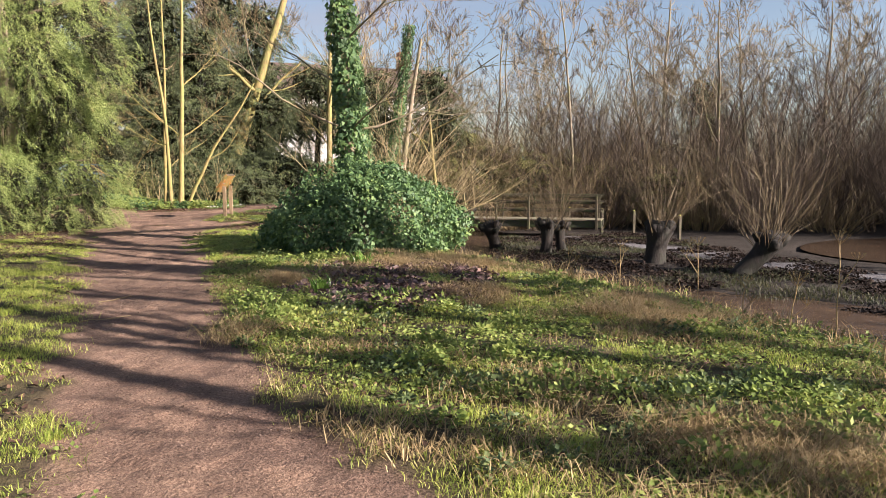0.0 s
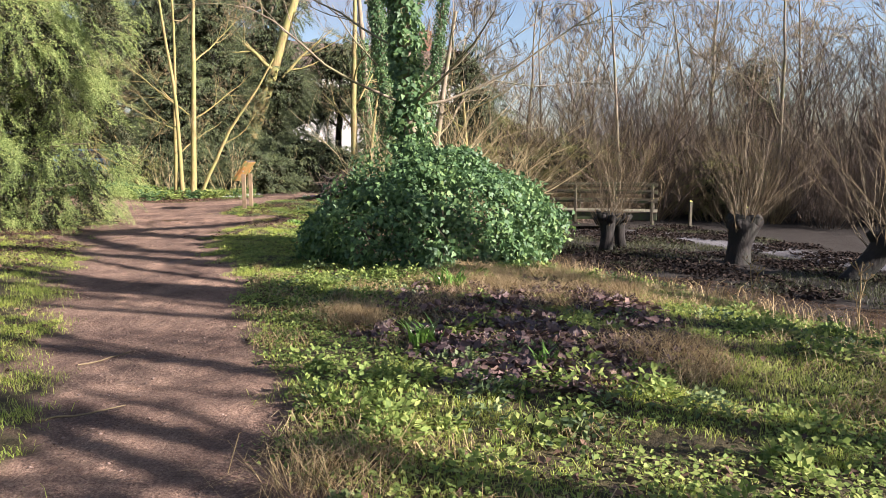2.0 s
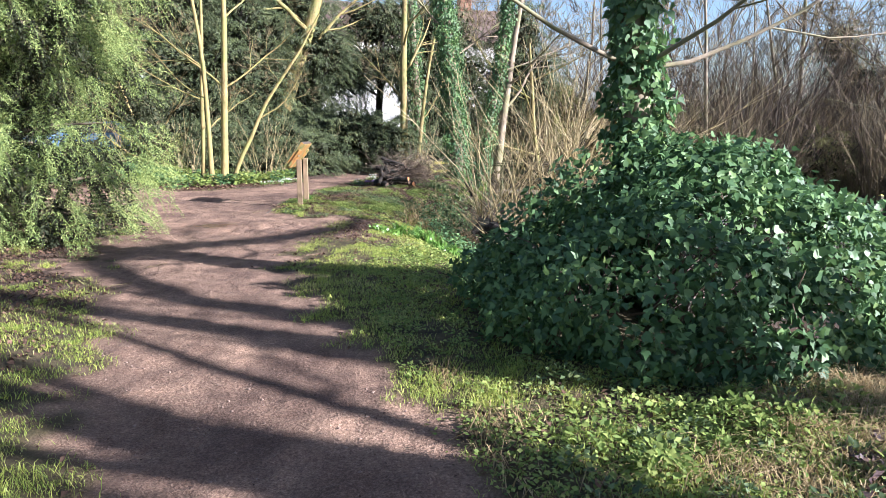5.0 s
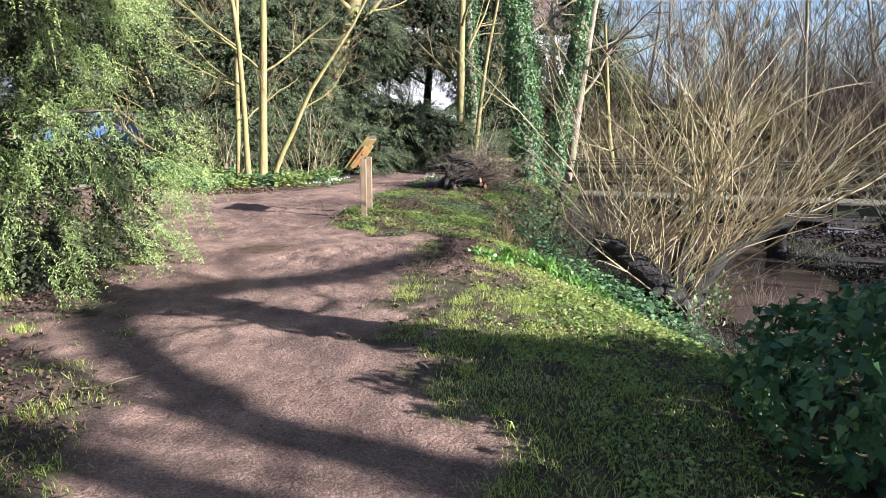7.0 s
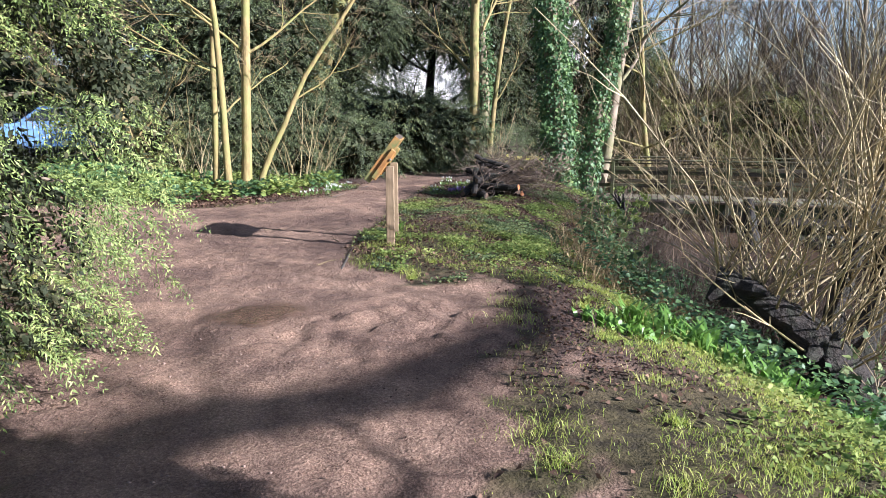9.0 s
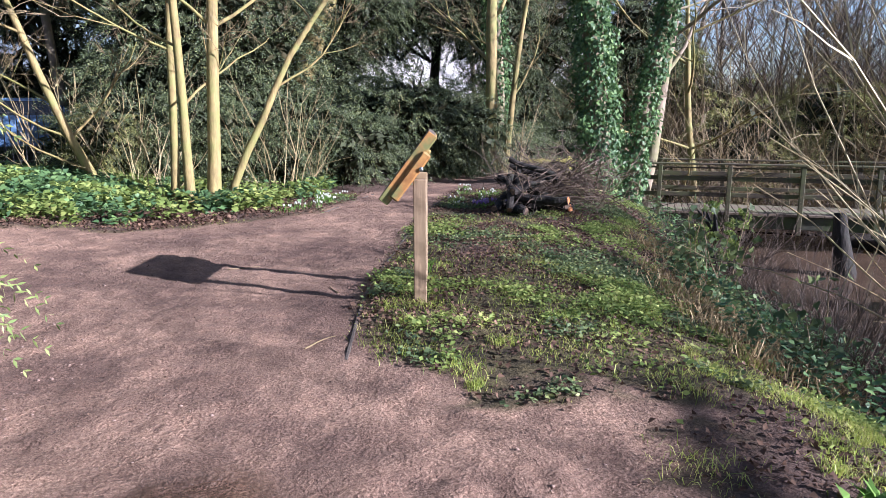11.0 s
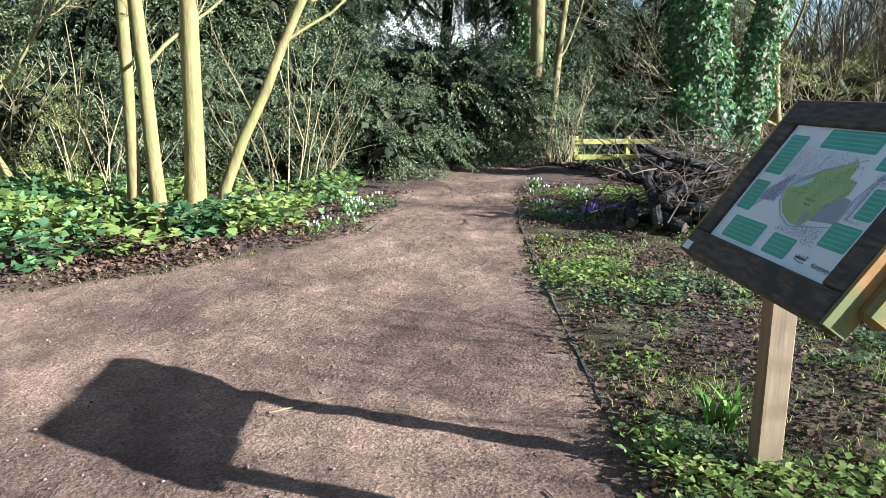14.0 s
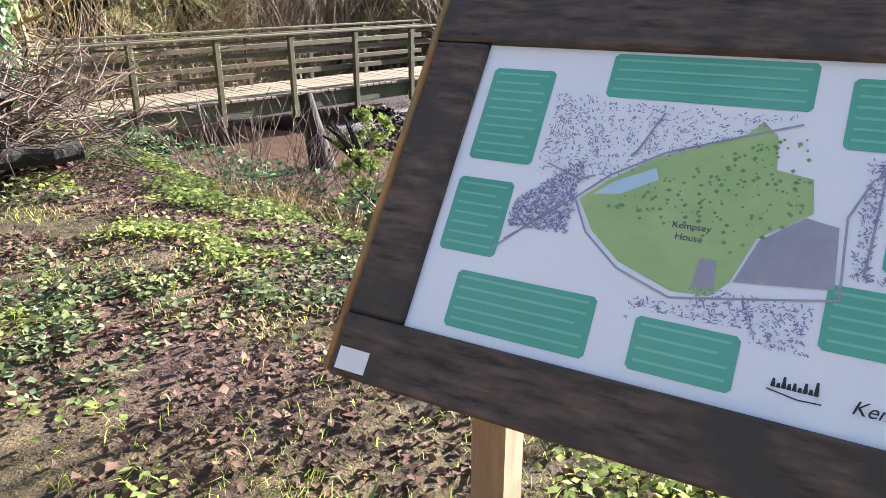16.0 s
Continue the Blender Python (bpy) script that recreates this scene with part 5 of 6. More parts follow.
# trees towards the sun, whose shadows cross the path
pole = bare_tree(64, 11, 0.24, "tall bare tree with a straight dark trunk", M_BARKDARK, M_TWIGDARK, at(11.75, -6.3), levels=3, kids=3, spread=0.5, lift=0.08)
for i, yy in enumerate((3.4, 5.45, 6.05, 6.75, 7.7, 8.85, 9.8)):
    d = 10.0 + (i * 3) % 5
    rough_copy(pole, 0.2 + 0.805 * d, yy - 0.593 * d, i * 1.7, (0.7, 0.9, 0.75, 0.9, 1.0, 1.1, 1.15)[i])


def crooked_tree():
    """A leaning tree whose top limb curls back on itself."""
    t = thing("bare_tree", at(11.47, 2.45), "crooked bare tree with a curling heavy limb", "tree", "bare trees")
    r, trunk, tw = random.Random(65), Mesh(), Mesh()
    stem = [Vector(p) for p in ((0, 0, -0.2), (0.05, 0, 2.6), (0, 0.05, 5.4), (-0.05, 0, 7.0), (0.0, 0.0, 8.0), (0.03, 0.62, 8.46), (0.26, 1.11, 8.8))]
    trunk.tube(stem, [0.34, 0.25, 0.20, 0.17, 0.155, 0.15, 0.15], 10)
    limb = [Vector(p) for p in ((0.26, 1.11, 8.8), (1.56, 1.51, 9.1), (2.96, 1.44, 9.3), (4.82, 2.16, 9.6), (6.0, 3.1, 10.0))]
    trunk.tube(limb, [0.15, 0.16, 0.15, 0.12, 0.06], 9)
    for line, n in ((stem[3:], 3), (limb, 5)):
        for _ in range(n):
            k = r.randint(0, len(line) - 2)
            p = line[k].lerp(line[k + 1], r.random())
            grow(r, trunk, tw, p, (r.gauss(0, 0.7), r.gauss(0, 0.7), 0.8), r.uniform(1.2, 2.6), 0.035, 2, 0.6, 0.05, 3)
    part("trunk", trunk, M_BARKDARK, t, smooth=True)
    part("crown", tw, M_TWIGDARK, t, "bare twigs")


crooked_tree()
for x, y, k, s in ((6.2, -11.0, 0.9, tree_c), (22.5, -3.0, 1.0, tree_a), (19.5, -7, 1.0, tree_a), (20.0, 8.4, 1.0, tree_c), (14.6, 8.9, 0.8, tree_b), (18.6, 10.7, 0.85, tree_b), (20.2, 11.1, 0.9, tree_b), (24.5, 1.5, 1.0, tree_c), (27, 6, 1.0, tree_c)):
    rough_copy(s, x, y, random.uniform(0, 6), k)

# evergreen masses behind the bend
ever = evergreen("evergreen_shrub", at(1.5, 29.9), "dark green yew mass with drooping sprays behind the path", [(0, 0, 1.0, 1.7, 1.3, 1.1), (-1.3, 0.3, 0.8, 1.3, 1.1, 1.0), (1.3, 0.4, 0.9, 1.2, 1.1, 1.0), (0.2, 0.5, 1.5, 1.5, 1.2, 0.7)],
                 7000, 0.22, 0.018, M_EVERG, 44, "evergreen shrubs", per=5, droop=0.45)
tall_ever = evergreen("evergreen_tree", at(-3.4, 30.7), "tall dark evergreen tree with drooping sprays", [(0, 0, 1.4, 1.9, 1.7, 1.6), (0.5, 0.2, 3.4, 1.9, 1.7, 1.6), (-0.6, 0.2, 5.4, 1.8, 1.7, 1.6), (0.2, 0, 7.4, 1.3, 1.3, 1.5)],
                      8500, 0.26, 0.021, M_EVERG, 45, "evergreen trees", trunk=[((0, 0, -0.2), (0, 0, 8), 0.2, 0.05)], per=5, droop=0.6, category="tree")
for x, y, k, s in ((-0.6, 29.2, 0.85, ever), (2.0, 33.6, 1.0, ever), (4.6, 33.6, 1.0, ever), (6.6, 35.5, 1.2, ever), (-3.4, 28.6, 0.8, ever), (0.4, 31.6, 0.95, ever), (-2.2, 28.6, 0.75, ever), (3.4, 31.2, 0.75, ever), (7.6, 33.4, 1.1, ever), (12.4, 36.5, 1.1, ever), (17, 34, 1.0, ever)):
    rough_copy(s, x, y, random.uniform(0, 6), k)
for x, y, k, s in ((-1.9, 31.2, 0.95, tall_ever), (0.3, 33.8, 0.85, tall_ever), (6.6, 36.0, 1.0, tall_ever), (-10.5, 22, 1.0, tall_ever), (-9.0, 16, 1.0, tall_ever), (-9.5, 10.5, 1.0, tall_ever), (-9.8, 35.5, 1.1, tall_ever), (-13, 27, 1.1, tall_ever), (-4.0, 34, 1.1, tall_ever), (0.4, 38.5, 1.25, tall_ever), (5.6, 34.6, 0.8, tall_ever), (-1.8, 39, 1.3, tall_ever), (9.6, 35.6, 0.9, tall_ever), (26.5, 36.5, 1.0, tall_ever), (-7.4, 38.0, 1.2, tall_ever), (-10.6, 38.5, 1.2, tall_ever), (-5.2, 39.5, 1.2, tall_ever)):
    rough_copy(s, x, y, random.uniform(0, 6), k)

evergreen("evergreen_tree", at(3.3, 35.4), "high-crowned dark yew with a bare trunk before the house", [(0, 0, 4.15, 2.0, 1.5, 0.95), (-1.5, 0.2, 4.2, 1.5, 1.3, 1.1), (1.5, 0.3, 4.3, 1.5, 1.3, 1.1), (0.2, 0.2, 5.8, 1.9, 1.6, 1.4)],
          7500, 0.26, 0.021, M_EVERG, 47, "evergreen trees", trunk=[((0, 0, -0.2), (0.3, 0, 6.5), 0.2, 0.06)], per=5, droop=0.75, category="tree")
bright = evergreen("evergreen_shrub", at(9.6, 31.6), "sunlit olive-green evergreen shrub beyond the footbridge", [(0, 0, 1.0, 1.6, 1.2, 1.1), (-1.0, 0.3, 1.6, 1.2, 1.0, 1.0), (1.1, 0.2, 1.4, 1.2, 1.0, 1.1)],
                   4200, 0.22, 0.018, M_OLIVE, 46, "evergreen shrubs", per=5, droop=0.35)
for x, y, k in ((8.6, 36.6, 1.5), (-3.9, 28.0, 0.55), (11.0, 36.0, 1.6), (11.9, 32.4, 1.5), (14.4, 31.6, 1.5), (17.2, 31.0, 1.4), (19.8, 28.4, 1.2), (13.2, 34.5, 1.7), (12.0, 39.0, 2.0), (14.8, 38.0, 1.8)):
    rough_copy(bright, x, y, random.uniform(0, 6), k)


# ---------------------------------------------------------------- turf, weeds and litter
def scatter(n, x0, x1, y0, y1, weight):
    x, y = rng.uniform(x0, x1, n), rng.uniform(y0, y1, n)
    k = rng.random(n) < weight(x, y)
    return x[k], y[k]


def mound_free(x, y):
    return step(0.85, 1.1, np.hypot((x - 2.65) / 1.7, (y - 10.4) / 1.75))


def turf_weight(x, y):
    base = (1 - on_path(x, y)) * mound_free(x, y)
    clump = step(0.38, 0.58, vnoise(x, y, 1.3, 41) * 0.4 + vnoise(x, y, 4.5, 42) * 0.35 + vnoise(x, y, 11, 43) * 0.25)
    bare = 1 - 0.92 * on_leaves(x, y)
    wet = step(-1.1, -0.7, land(x, y))
    late = 1 - 0.72 * step(17.0, 18.8, y) - 0.82 * step(13.0, 14.2, y) * step(18.6, 17.6, y) * step(1.2, 0.3, x - path_right(y))
    return base * bare * wet * late * (0.06 + 0.94 * clump)


def blades(name, x, y, height, width, lean, material, label, category="grass"):
    n = len(x)
    z = land(x, y) - 0.006
    h = height * rng.uniform(0.45, 1.25, n)
    a = rng.uniform(0, 2 * math.pi, n)
    side = np.stack([np.cos(a), np.sin(a), np.zeros(n)], 1) * (width * rng.uniform(0.7, 1.3, n))[:, None]
    b = rng.uniform(0, 2 * math.pi, n)
    tilt = np.stack([np.cos(b), np.sin(b), np.zeros(n)], 1) * (h * lean * rng.uniform(0.3, 1.3, n))[:, None]
    p = np.stack([x, y, z], 1)
    mid = p + tilt * 0.35 + np.array([0, 0, 1]) * (h * 0.6)[:, None]
    tip = p + tilt + np.array([0, 0, 1]) * (h * np.sqrt(np.maximum(0.15, 1 - (0.7 * lean) ** 2)))[:, None]
    v = np.stack([p - side, p + side, mid + side * 0.75, mid - side * 0.75, tip], 1).reshape(-1, 3)
    i = np.arange(n)[:, None] * 5
    f = np.concatenate([i + [[0, 1, 2]], i + [[0, 2, 3]], i + [[3, 2, 4]]], 1).reshape(-1, 3)
    tagged(new(name, fast_mesh(name, v, f, material)), label, category, kind="stuff")


x, y = scatter(1050000, -4.5, 6.5, -2.0, 24.0, turf_weight)
blades("grass", x, y, 0.052, 0.0019, 1.1, M_GRASS, "short rough winter grass beside the dirt path")
def litter(x, y, size, label, lift=0.02, material=M_DEAD, outline=None):
    n = len(x)
    p = np.stack([x, y, land(x, y) + 0.004 + lift * rng.random(n)], 1)
    a = rng.uniform(0, 2 * math.pi, n)
    d = np.stack([np.cos(a), np.sin(a), rng.normal(0, 0.35, n)], 1)
    flat = np.tile([0.0, 0, 1.0], (n, 1))
    if outline:
        v, f = lobed(p, d, size * rng.uniform(0.5, 1.3, n), size * rng.uniform(0.6, 1.2, n), outline, 0.9, flat, 0.6)
    else:
        v, f = leaves(p, d, size * rng.uniform(0.5, 1.4, n), size * rng.uniform(0.5, 1.1, n), 0.22, flat)
    tagged(new("leaf_litter", fast_mesh("leaf_litter", v, f, material)), label, "dead leaves", kind="stuff")


tx, ty = scatter(900, -4.0, 6.5, -2.0, 21.0, lambda x, y: (1 - on_path(x, y)) * mound_free(x, y) * step(-0.9, -0.5, land(x, y)))
k = rng.integers(0, len(tx), 80000)
s = 0.09 * rng.random(len(tx))[k] + 0.03
blades("grass", tx[k] + s * rng.normal(size=len(k)), ty[k] + s * rng.normal(size=len(k)), 0.075, 0.0016, 1.0, M_GRASS, "fresh bright grass tufts in the rough turf")
x, y = scatter(60000, -4.0, 7.0, -2.0, 21.0, lambda x, y: 0.55 * step(0.3, 0.6, vnoise(x, y, 1.4, 64)) * (1 - on_path(x, y)) * mound_free(x, y) * step(-0.9, -0.5, land(x, y)))
litter(x, y, 0.042, "scattered brown dead leaves over the turf")
x, y = scatter(60000, -7.5, 9.5, -2.0, 24.0, lambda x, y: turf_weight(x, y) * step(0.55, 0.75, vnoise(x, y, 1.9, 44)))
blades("grass", x, y, 0.075, 0.0035, 1.1, M_GRASS, "longer grass tufts on the bank")
x, y = scatter(150000, 0.5, 8.0, -2.0, 9.5, lambda x, y: (1 - on_path(x, y)) * mound_free(x, y) * step(0.45, 0.75, vnoise(x, y, 0.8, 45) * 0.5 + vnoise(x, y, 3.0, 46) * 0.5) * 0.9)
blades("dead_grass", x, y, 0.12, 0.0028, 1.4, M_STRAW, "flattened straw-coloured dead grass on the turf")
x, y = scatter(9000, 4.0, 9.0, -1.0, 12.0, lambda x, y: step(-0.5, 0.6, x - crest(y)) * step(-1.0, -0.5, land(x, y)))
blades("dead_grass", x, y, 0.26, 0.0035, 0.9, M_STRAW, "tall dry grass along the edge of the bank")
x, y = scatter(12000, 1.2, 4.4, 18.0, 23.0, lambda x, y: step(0.2, 1.2, x - crest(y)) * step(0.4, 0.7, vnoise(x, y, 1.5, 47)))
blades("dead_grass", x, y, 0.26, 0.004, 1.1, M_STRAW, "dry brown grass on the stream bank")


def weeds(name, x, y, size, material, label, lift=0.05, flat=0.6, category="weeds", outline=None):
    """Low broad leaves in clumps."""
    n = len(x)
    p = np.stack([x, y, land(x, y) + lift * rng.random(n)], 1)
    a = rng.uniform(0, 2 * math.pi, n)
    d = np.stack([np.cos(a), np.sin(a), rng.uniform(-0.2, 1.0 - flat, n) + 0.1], 1)
    level = np.tile([0.0, 0, 1], (n, 1))
    if outline:
        v, f = lobed(p, d, size * rng.uniform(0.5, 1.3, n), size * rng.uniform(0.6, 1.2, n), outline, 0.2, level)
    else:
        v, f = leaves(p, d, size * rng.uniform(0.5, 1.3, n), size * rng.uniform(0.45, 0.95, n), 0.12, level)
    tagged(new(name, fast_mesh(name, v, f, material)), label, category, kind="stuff")


def clumps(name, x, y, each, wide, tall, size, material, label):
    """Domed clumps of small leaves."""
    k = np.repeat(np.arange(len(x)), each)
    big = rng.uniform(0.5, 1.4, len(x))[k]
    a, q = rng.uniform(0, 2 * math.pi, len(k)), np.sqrt(rng.random(len(k)))
    px_, py_ = x[k] + np.cos(a) * q * wide * big, y[k] + np.sin(a) * q * wide * big
    p = np.stack([px_, py_, land(px_, py_) + tall * big * (1 - q * q) * rng.uniform(0.4, 1.0, len(k))], 1)
    d = np.stack([np.cos(a) * (0.3 + q), np.sin(a) * (0.3 + q), rng.uniform(-0.3, 0.8, len(k))], 1) + 0.4 * rng.normal(size=(len(k), 3))
    v, f = leaves(p, d, size * rng.uniform(0.6, 1.3, len(k)), size * rng.uniform(0.4, 0.8, len(k)), 0.15, np.tile([0.0, 0, 1], (len(k), 1)))
    tagged(new(name, fast_mesh(name, v, f, material)), label, "weeds", kind="stuff")


def weed_weight(x, y):
    c = step(0.38, 0.68, vnoise(x, y, 1.1, 51) * 0.35 + vnoise(x, y, 3.2, 52) * 0.35 + vnoise(x, y, 8, 57) * 0.3)
    return (1 - on_path(x, y)) * mound_free(x, y) * c * step(-1.15, -0.8, land(x, y)) * (1 - 0.6 * on_leaves(x, y))


x, y = scatter(2600, 0.9, 7.5, -1.6, 9.0, lambda x, y: 0.42 * (1 - on_path(x, y)) * mound_free(x, y) * (1 - 0.9 * on_leaves(x, y)) * step(-0.8, -0.4, land(x, y)) * step(0.3, 0.6, vnoise(x, y, 0.9, 72)))
half = rng.random(len(x)) < 0.6
clumps("weeds", x[half], y[half], 75, 0.13, 0.13, 0.045, M_IVYPALE, "leafy bright green weed clumps standing in the turf")
clumps("weeds", x[~half], y[~half], 75, 0.14, 0.10, 0.040, M_DULLIVY, "dull green weed clumps standing in the turf")
tx, ty = scatter(1500, 0.9, 7.5, -1.6, 8.5, lambda x, y: 0.3 * (1 - on_path(x, y)) * (1 - on_leaves(x, y)) * step(-0.8, -0.4, land(x, y)) * step(0.45, 0.65, vnoise(x, y, 0.8, 73)))
k = rng.integers(0, len(tx), 26000)
blades("dead_grass", tx[k] + 0.13 * rng.normal(size=len(k)), ty[k] + 0.13 * rng.normal(size=len(k)), 0.20, 0.0017, 1.7, M_STRAW, "golden tangles of lying dead grass")
x, y = scatter(260000, 0.3, 8.0, -2.0, 13.5, weed_weight)
weeds("weeds", x, y, 0.030, M_IVYPALE, "low bright green weeds spreading over the turf", 0.05)
x, y = scatter(380000, -0.6, 5.5, 17.5, 26.5, lambda x, y: weed_weight(x, y) * step(0.25, 0.6, vnoise(x, y, 2.1, 59)) * (0.55 + 0.35 * step(0.6, 1.6, x)))
bright_patch = vnoise(x, y, 1.6, 58) > 0.46
weeds("weeds", x[~bright_patch], y[~bright_patch], 0.036, M_DULLIVY, "dull ground ivy leaves among dead leaves near the board", 0.05)
weeds("weeds", x[bright_patch], y[bright_patch], 0.036, M_IVYPALE, "patches of bright green weeds near the information board", 0.06)
x, y = scatter(40000, 0.6, 4.0, 12.0, 19.0, lambda x, y: weed_weight(x, y) * step(-0.3, 0.5, x - crest(y) + 0.3))
weeds("weeds", x, y, 0.04, M_IVYPALE, "fresh green weeds on the top of the bank", 0.07)
x, y = scatter(60000, -9.0, -0.2, 22.5, 28.5, lambda x, y: step(0.35, 1.0, path_left(y) - x) * step(0.36, 0.66, vnoise(x, y, 1.2, 53) * 0.6 + vnoise(x, y, 4, 54) * 0.4 + 0.15 * step(0, -2, x + 1.6)))
pale = vnoise(x, y, 2.2, 56) > 0.52
weeds("ground_ivy", x[~pale], y[~pale], 0.085, M_IVY, "glossy green ivy covering the ground round the trunks", 0.28, 0.5, "ivy", IVY_LEAF)
weeds("ground_ivy", x[pale], y[pale], 0.085, M_IVYPALE, "sunlit yellow-green ivy on the ground round the trunks", 0.28, 0.5, "ivy", IVY_LEAF)
x, y = scatter(30000, 2.0, 6.0, 13.0, 26.0, lambda x, y: step(0.5, 1.4, x - crest(y)) * step(0.45, 0.65, vnoise(x, y, 1.4, 55)))
weeds("bramble", x, y, 0.06, M_IVY, "low dark bramble leaves on the bank", 0.35, 0.5, "bramble")


x, y = scatter(46000, 0.8, 4.6, 3.0, 9.5, lambda x, y: on_leaves(x, y) * (1 - on_path(x, y)) * mound_free(x, y))
litter(x, y, 0.066, "curled purple-brown dead leaves lying on the turf", 0.05, M_PURPLELEAF, MAPLE_LEAF)
x, y = scatter(210000, -5.0, 4.6, 9.0, 27.0, lambda x, y: np.maximum(on_leaves(x, y) * 0.45, 0.75 * step(17.5, 19.5, y) * step(0.3, 0.5, vnoise(x, y, 3, 63))) * np.maximum(0, 1 - 1.02 * on_path(x, y)) * mound_free(x, y))
litter(x, y, 0.034, "small brown dead leaves along the path edges")
x, y = scatter(40000, -9.0, -0.8, 22.0, 27.5, lambda x, y: step(-0.2, 0.4, path_left(y) - x) * step(0.4, 0.6, vnoise(x, y, 1.5, 61)))
litter(x, y, 0.06, "brown dead leaves among the ground ivy")
x, y = scatter(60000, 4.5, 16.0, 6.0, 26.0, lambda x, y: step(-0.7, -1.05, land(x, y)) * step(0.35, 0.65, vnoise(x, y, 1.1, 67)) * step(1.2, 1.7, line_distance(x, y, STREAM)))
litter(x, y, 0.09, "sodden leaves darkened for shade on the low ground by the stream", 0.05, M_SODDENSHADE)
x, y = scatter(60000, 4.5, 16.0, 6.0, 26.0, lambda x, y: step(-0.7, -1.05, land(x, y)) * step(0.45, 0.7, vnoise(x, y, 0.8, 68)) * step(1.3, 1.8, line_distance(x, y, STREAM)) * step(0.7, 1.1, line_distance(x, y, GRAVEL)))
blades("grass", x, y, 0.13, 0.007, 1.0, M_LOWGRASS, "dull thin grass on the low ground by the stream")
x, y = scatter(60000, 3.5, 14.0, 26.5, 34.0, lambda x, y: 0.7 * step(-1.0, -0.4, land(x, y)))
litter(x, y, 0.10, "rust-brown fallen leaves under the trees")
x, y = scatter(42000, -5.0, 1.9, 0.0, 27.0, lambda x, y: on_path(x, y) * np.maximum(0.4 * step(0.5, 0.7, vnoise(x, y, 1.7, 66)), step(17.5, 20, y) * step(0.35, 0.7, vnoise(x, y, 1.3, 69)) * (0.25 + 0.75 * step(1.6, 0.3, x - path_left(y)))))
litter(x, y, 0.014, "tiny leaf scraps and twigs trodden into the path", 0.004)


def stones():
    x, y = scatter(5200, -4.2, 1.6, -1.0, 24.0, lambda x, y: on_path(x, y) * step(0.4, 0.8, vnoise(x, y, 1.2, 71)))
    vs, fs = [], []
    base = np.array([(1, 0, 0), (-1, 0, 0), (0, 1, 0), (0, -1, 0), (0, 0, 1), (0, 0, -1)], float)
    tri = np.array([(4, 0, 2), (4, 2, 1), (4, 1, 3), (4, 3, 0), (5, 2, 0), (5, 1, 2), (5, 3, 1), (5, 0, 3)])
    n = len(x)
    s = rng.uniform(0.004, 0.013, n)
    v = base[None] * (s[:, None, None] * rng.uniform(0.6, 1.3, (n, 6, 1))) * np.array([1, 1, 0.6]) + np.stack([x, y, land(x, y) + 0.002], 1)[:, None]
    f = tri[None] + (np.arange(n) * 6)[:, None, None]
    tagged(new("pebbles", fast_mesh("pebbles", v.reshape(-1, 3), f.reshape(-1, 3), M_PEBBLE)), "small crumbs of earth and grit on the path", "grit", kind="stuff")


M_PEBBLE = surface("earth_crumbs", (0.13, 0.085, 0.068), (0.30, 0.21, 0.165), 30, 0.9, 0.3, 0.004)
stones()


# ---------------------------------------------------------------- bulbs, stalks, sticks
def bulb_clump(name, x, y, n, tall, material, label, wide=0.011, spread=0.08, flowers=0, group="bulb clumps", seed=1):
    r = random.Random(seed)
    t = thing(name, Matrix.Translation(ground_at(x, y)), label, "plant", group)
    m, fl = Mesh(), Mesh()
    for _ in range(n):
        a, q = r.uniform(0, 6.283), spread * math.sqrt(r.random())
        p = Vector((math.cos(a) * q, math.sin(a) * q, -0.01))
        b = r.uniform(0, 6.283)
        d = Vector((math.cos(b) * 0.35, math.sin(b) * 0.35, 1))
        L = tall * r.uniform(0.6, 1.1)
        w = Vector((-math.sin(b), math.cos(b), 0)) * wide
        q1, q2 = p + d * L * 0.55, p + d * L * 0.9 + Vector((math.cos(b), math.sin(b), -0.25)) * L * 0.3
        base = len(m.v)
        m.v += [p - w * 0.7, p + w * 0.7, q1 + w, q1 - w, q2]
        m.f += [(base, base + 1, base + 2, base + 3), (base + 3, base + 2, base + 4)]
    part("blade", m, material, t, kind="stuff")
    for _ in range(flowers):
        a, q = r.uniform(0, 6.283), spread * math.sqrt(r.random())
        p = Vector((math.cos(a) * q, math.sin(a) * q, tall * r.uniform(0.75, 1.05)))
        for k in range(3):
            b = k * 2.1 + a
            o = Vector((math.cos(b), math.sin(b), 0)) * 0.012
            fl.poly([p, p + o + Vector((0, 0, -0.012)), p + Vector((0, 0, -0.034)) + o * 0.6, p + Vector((0, 0, -0.026)) - o * 0.2])
    if flowers:
        part("flower", fl, M_WHITE, t, "hanging white flowers", kind="stuff")
    return t


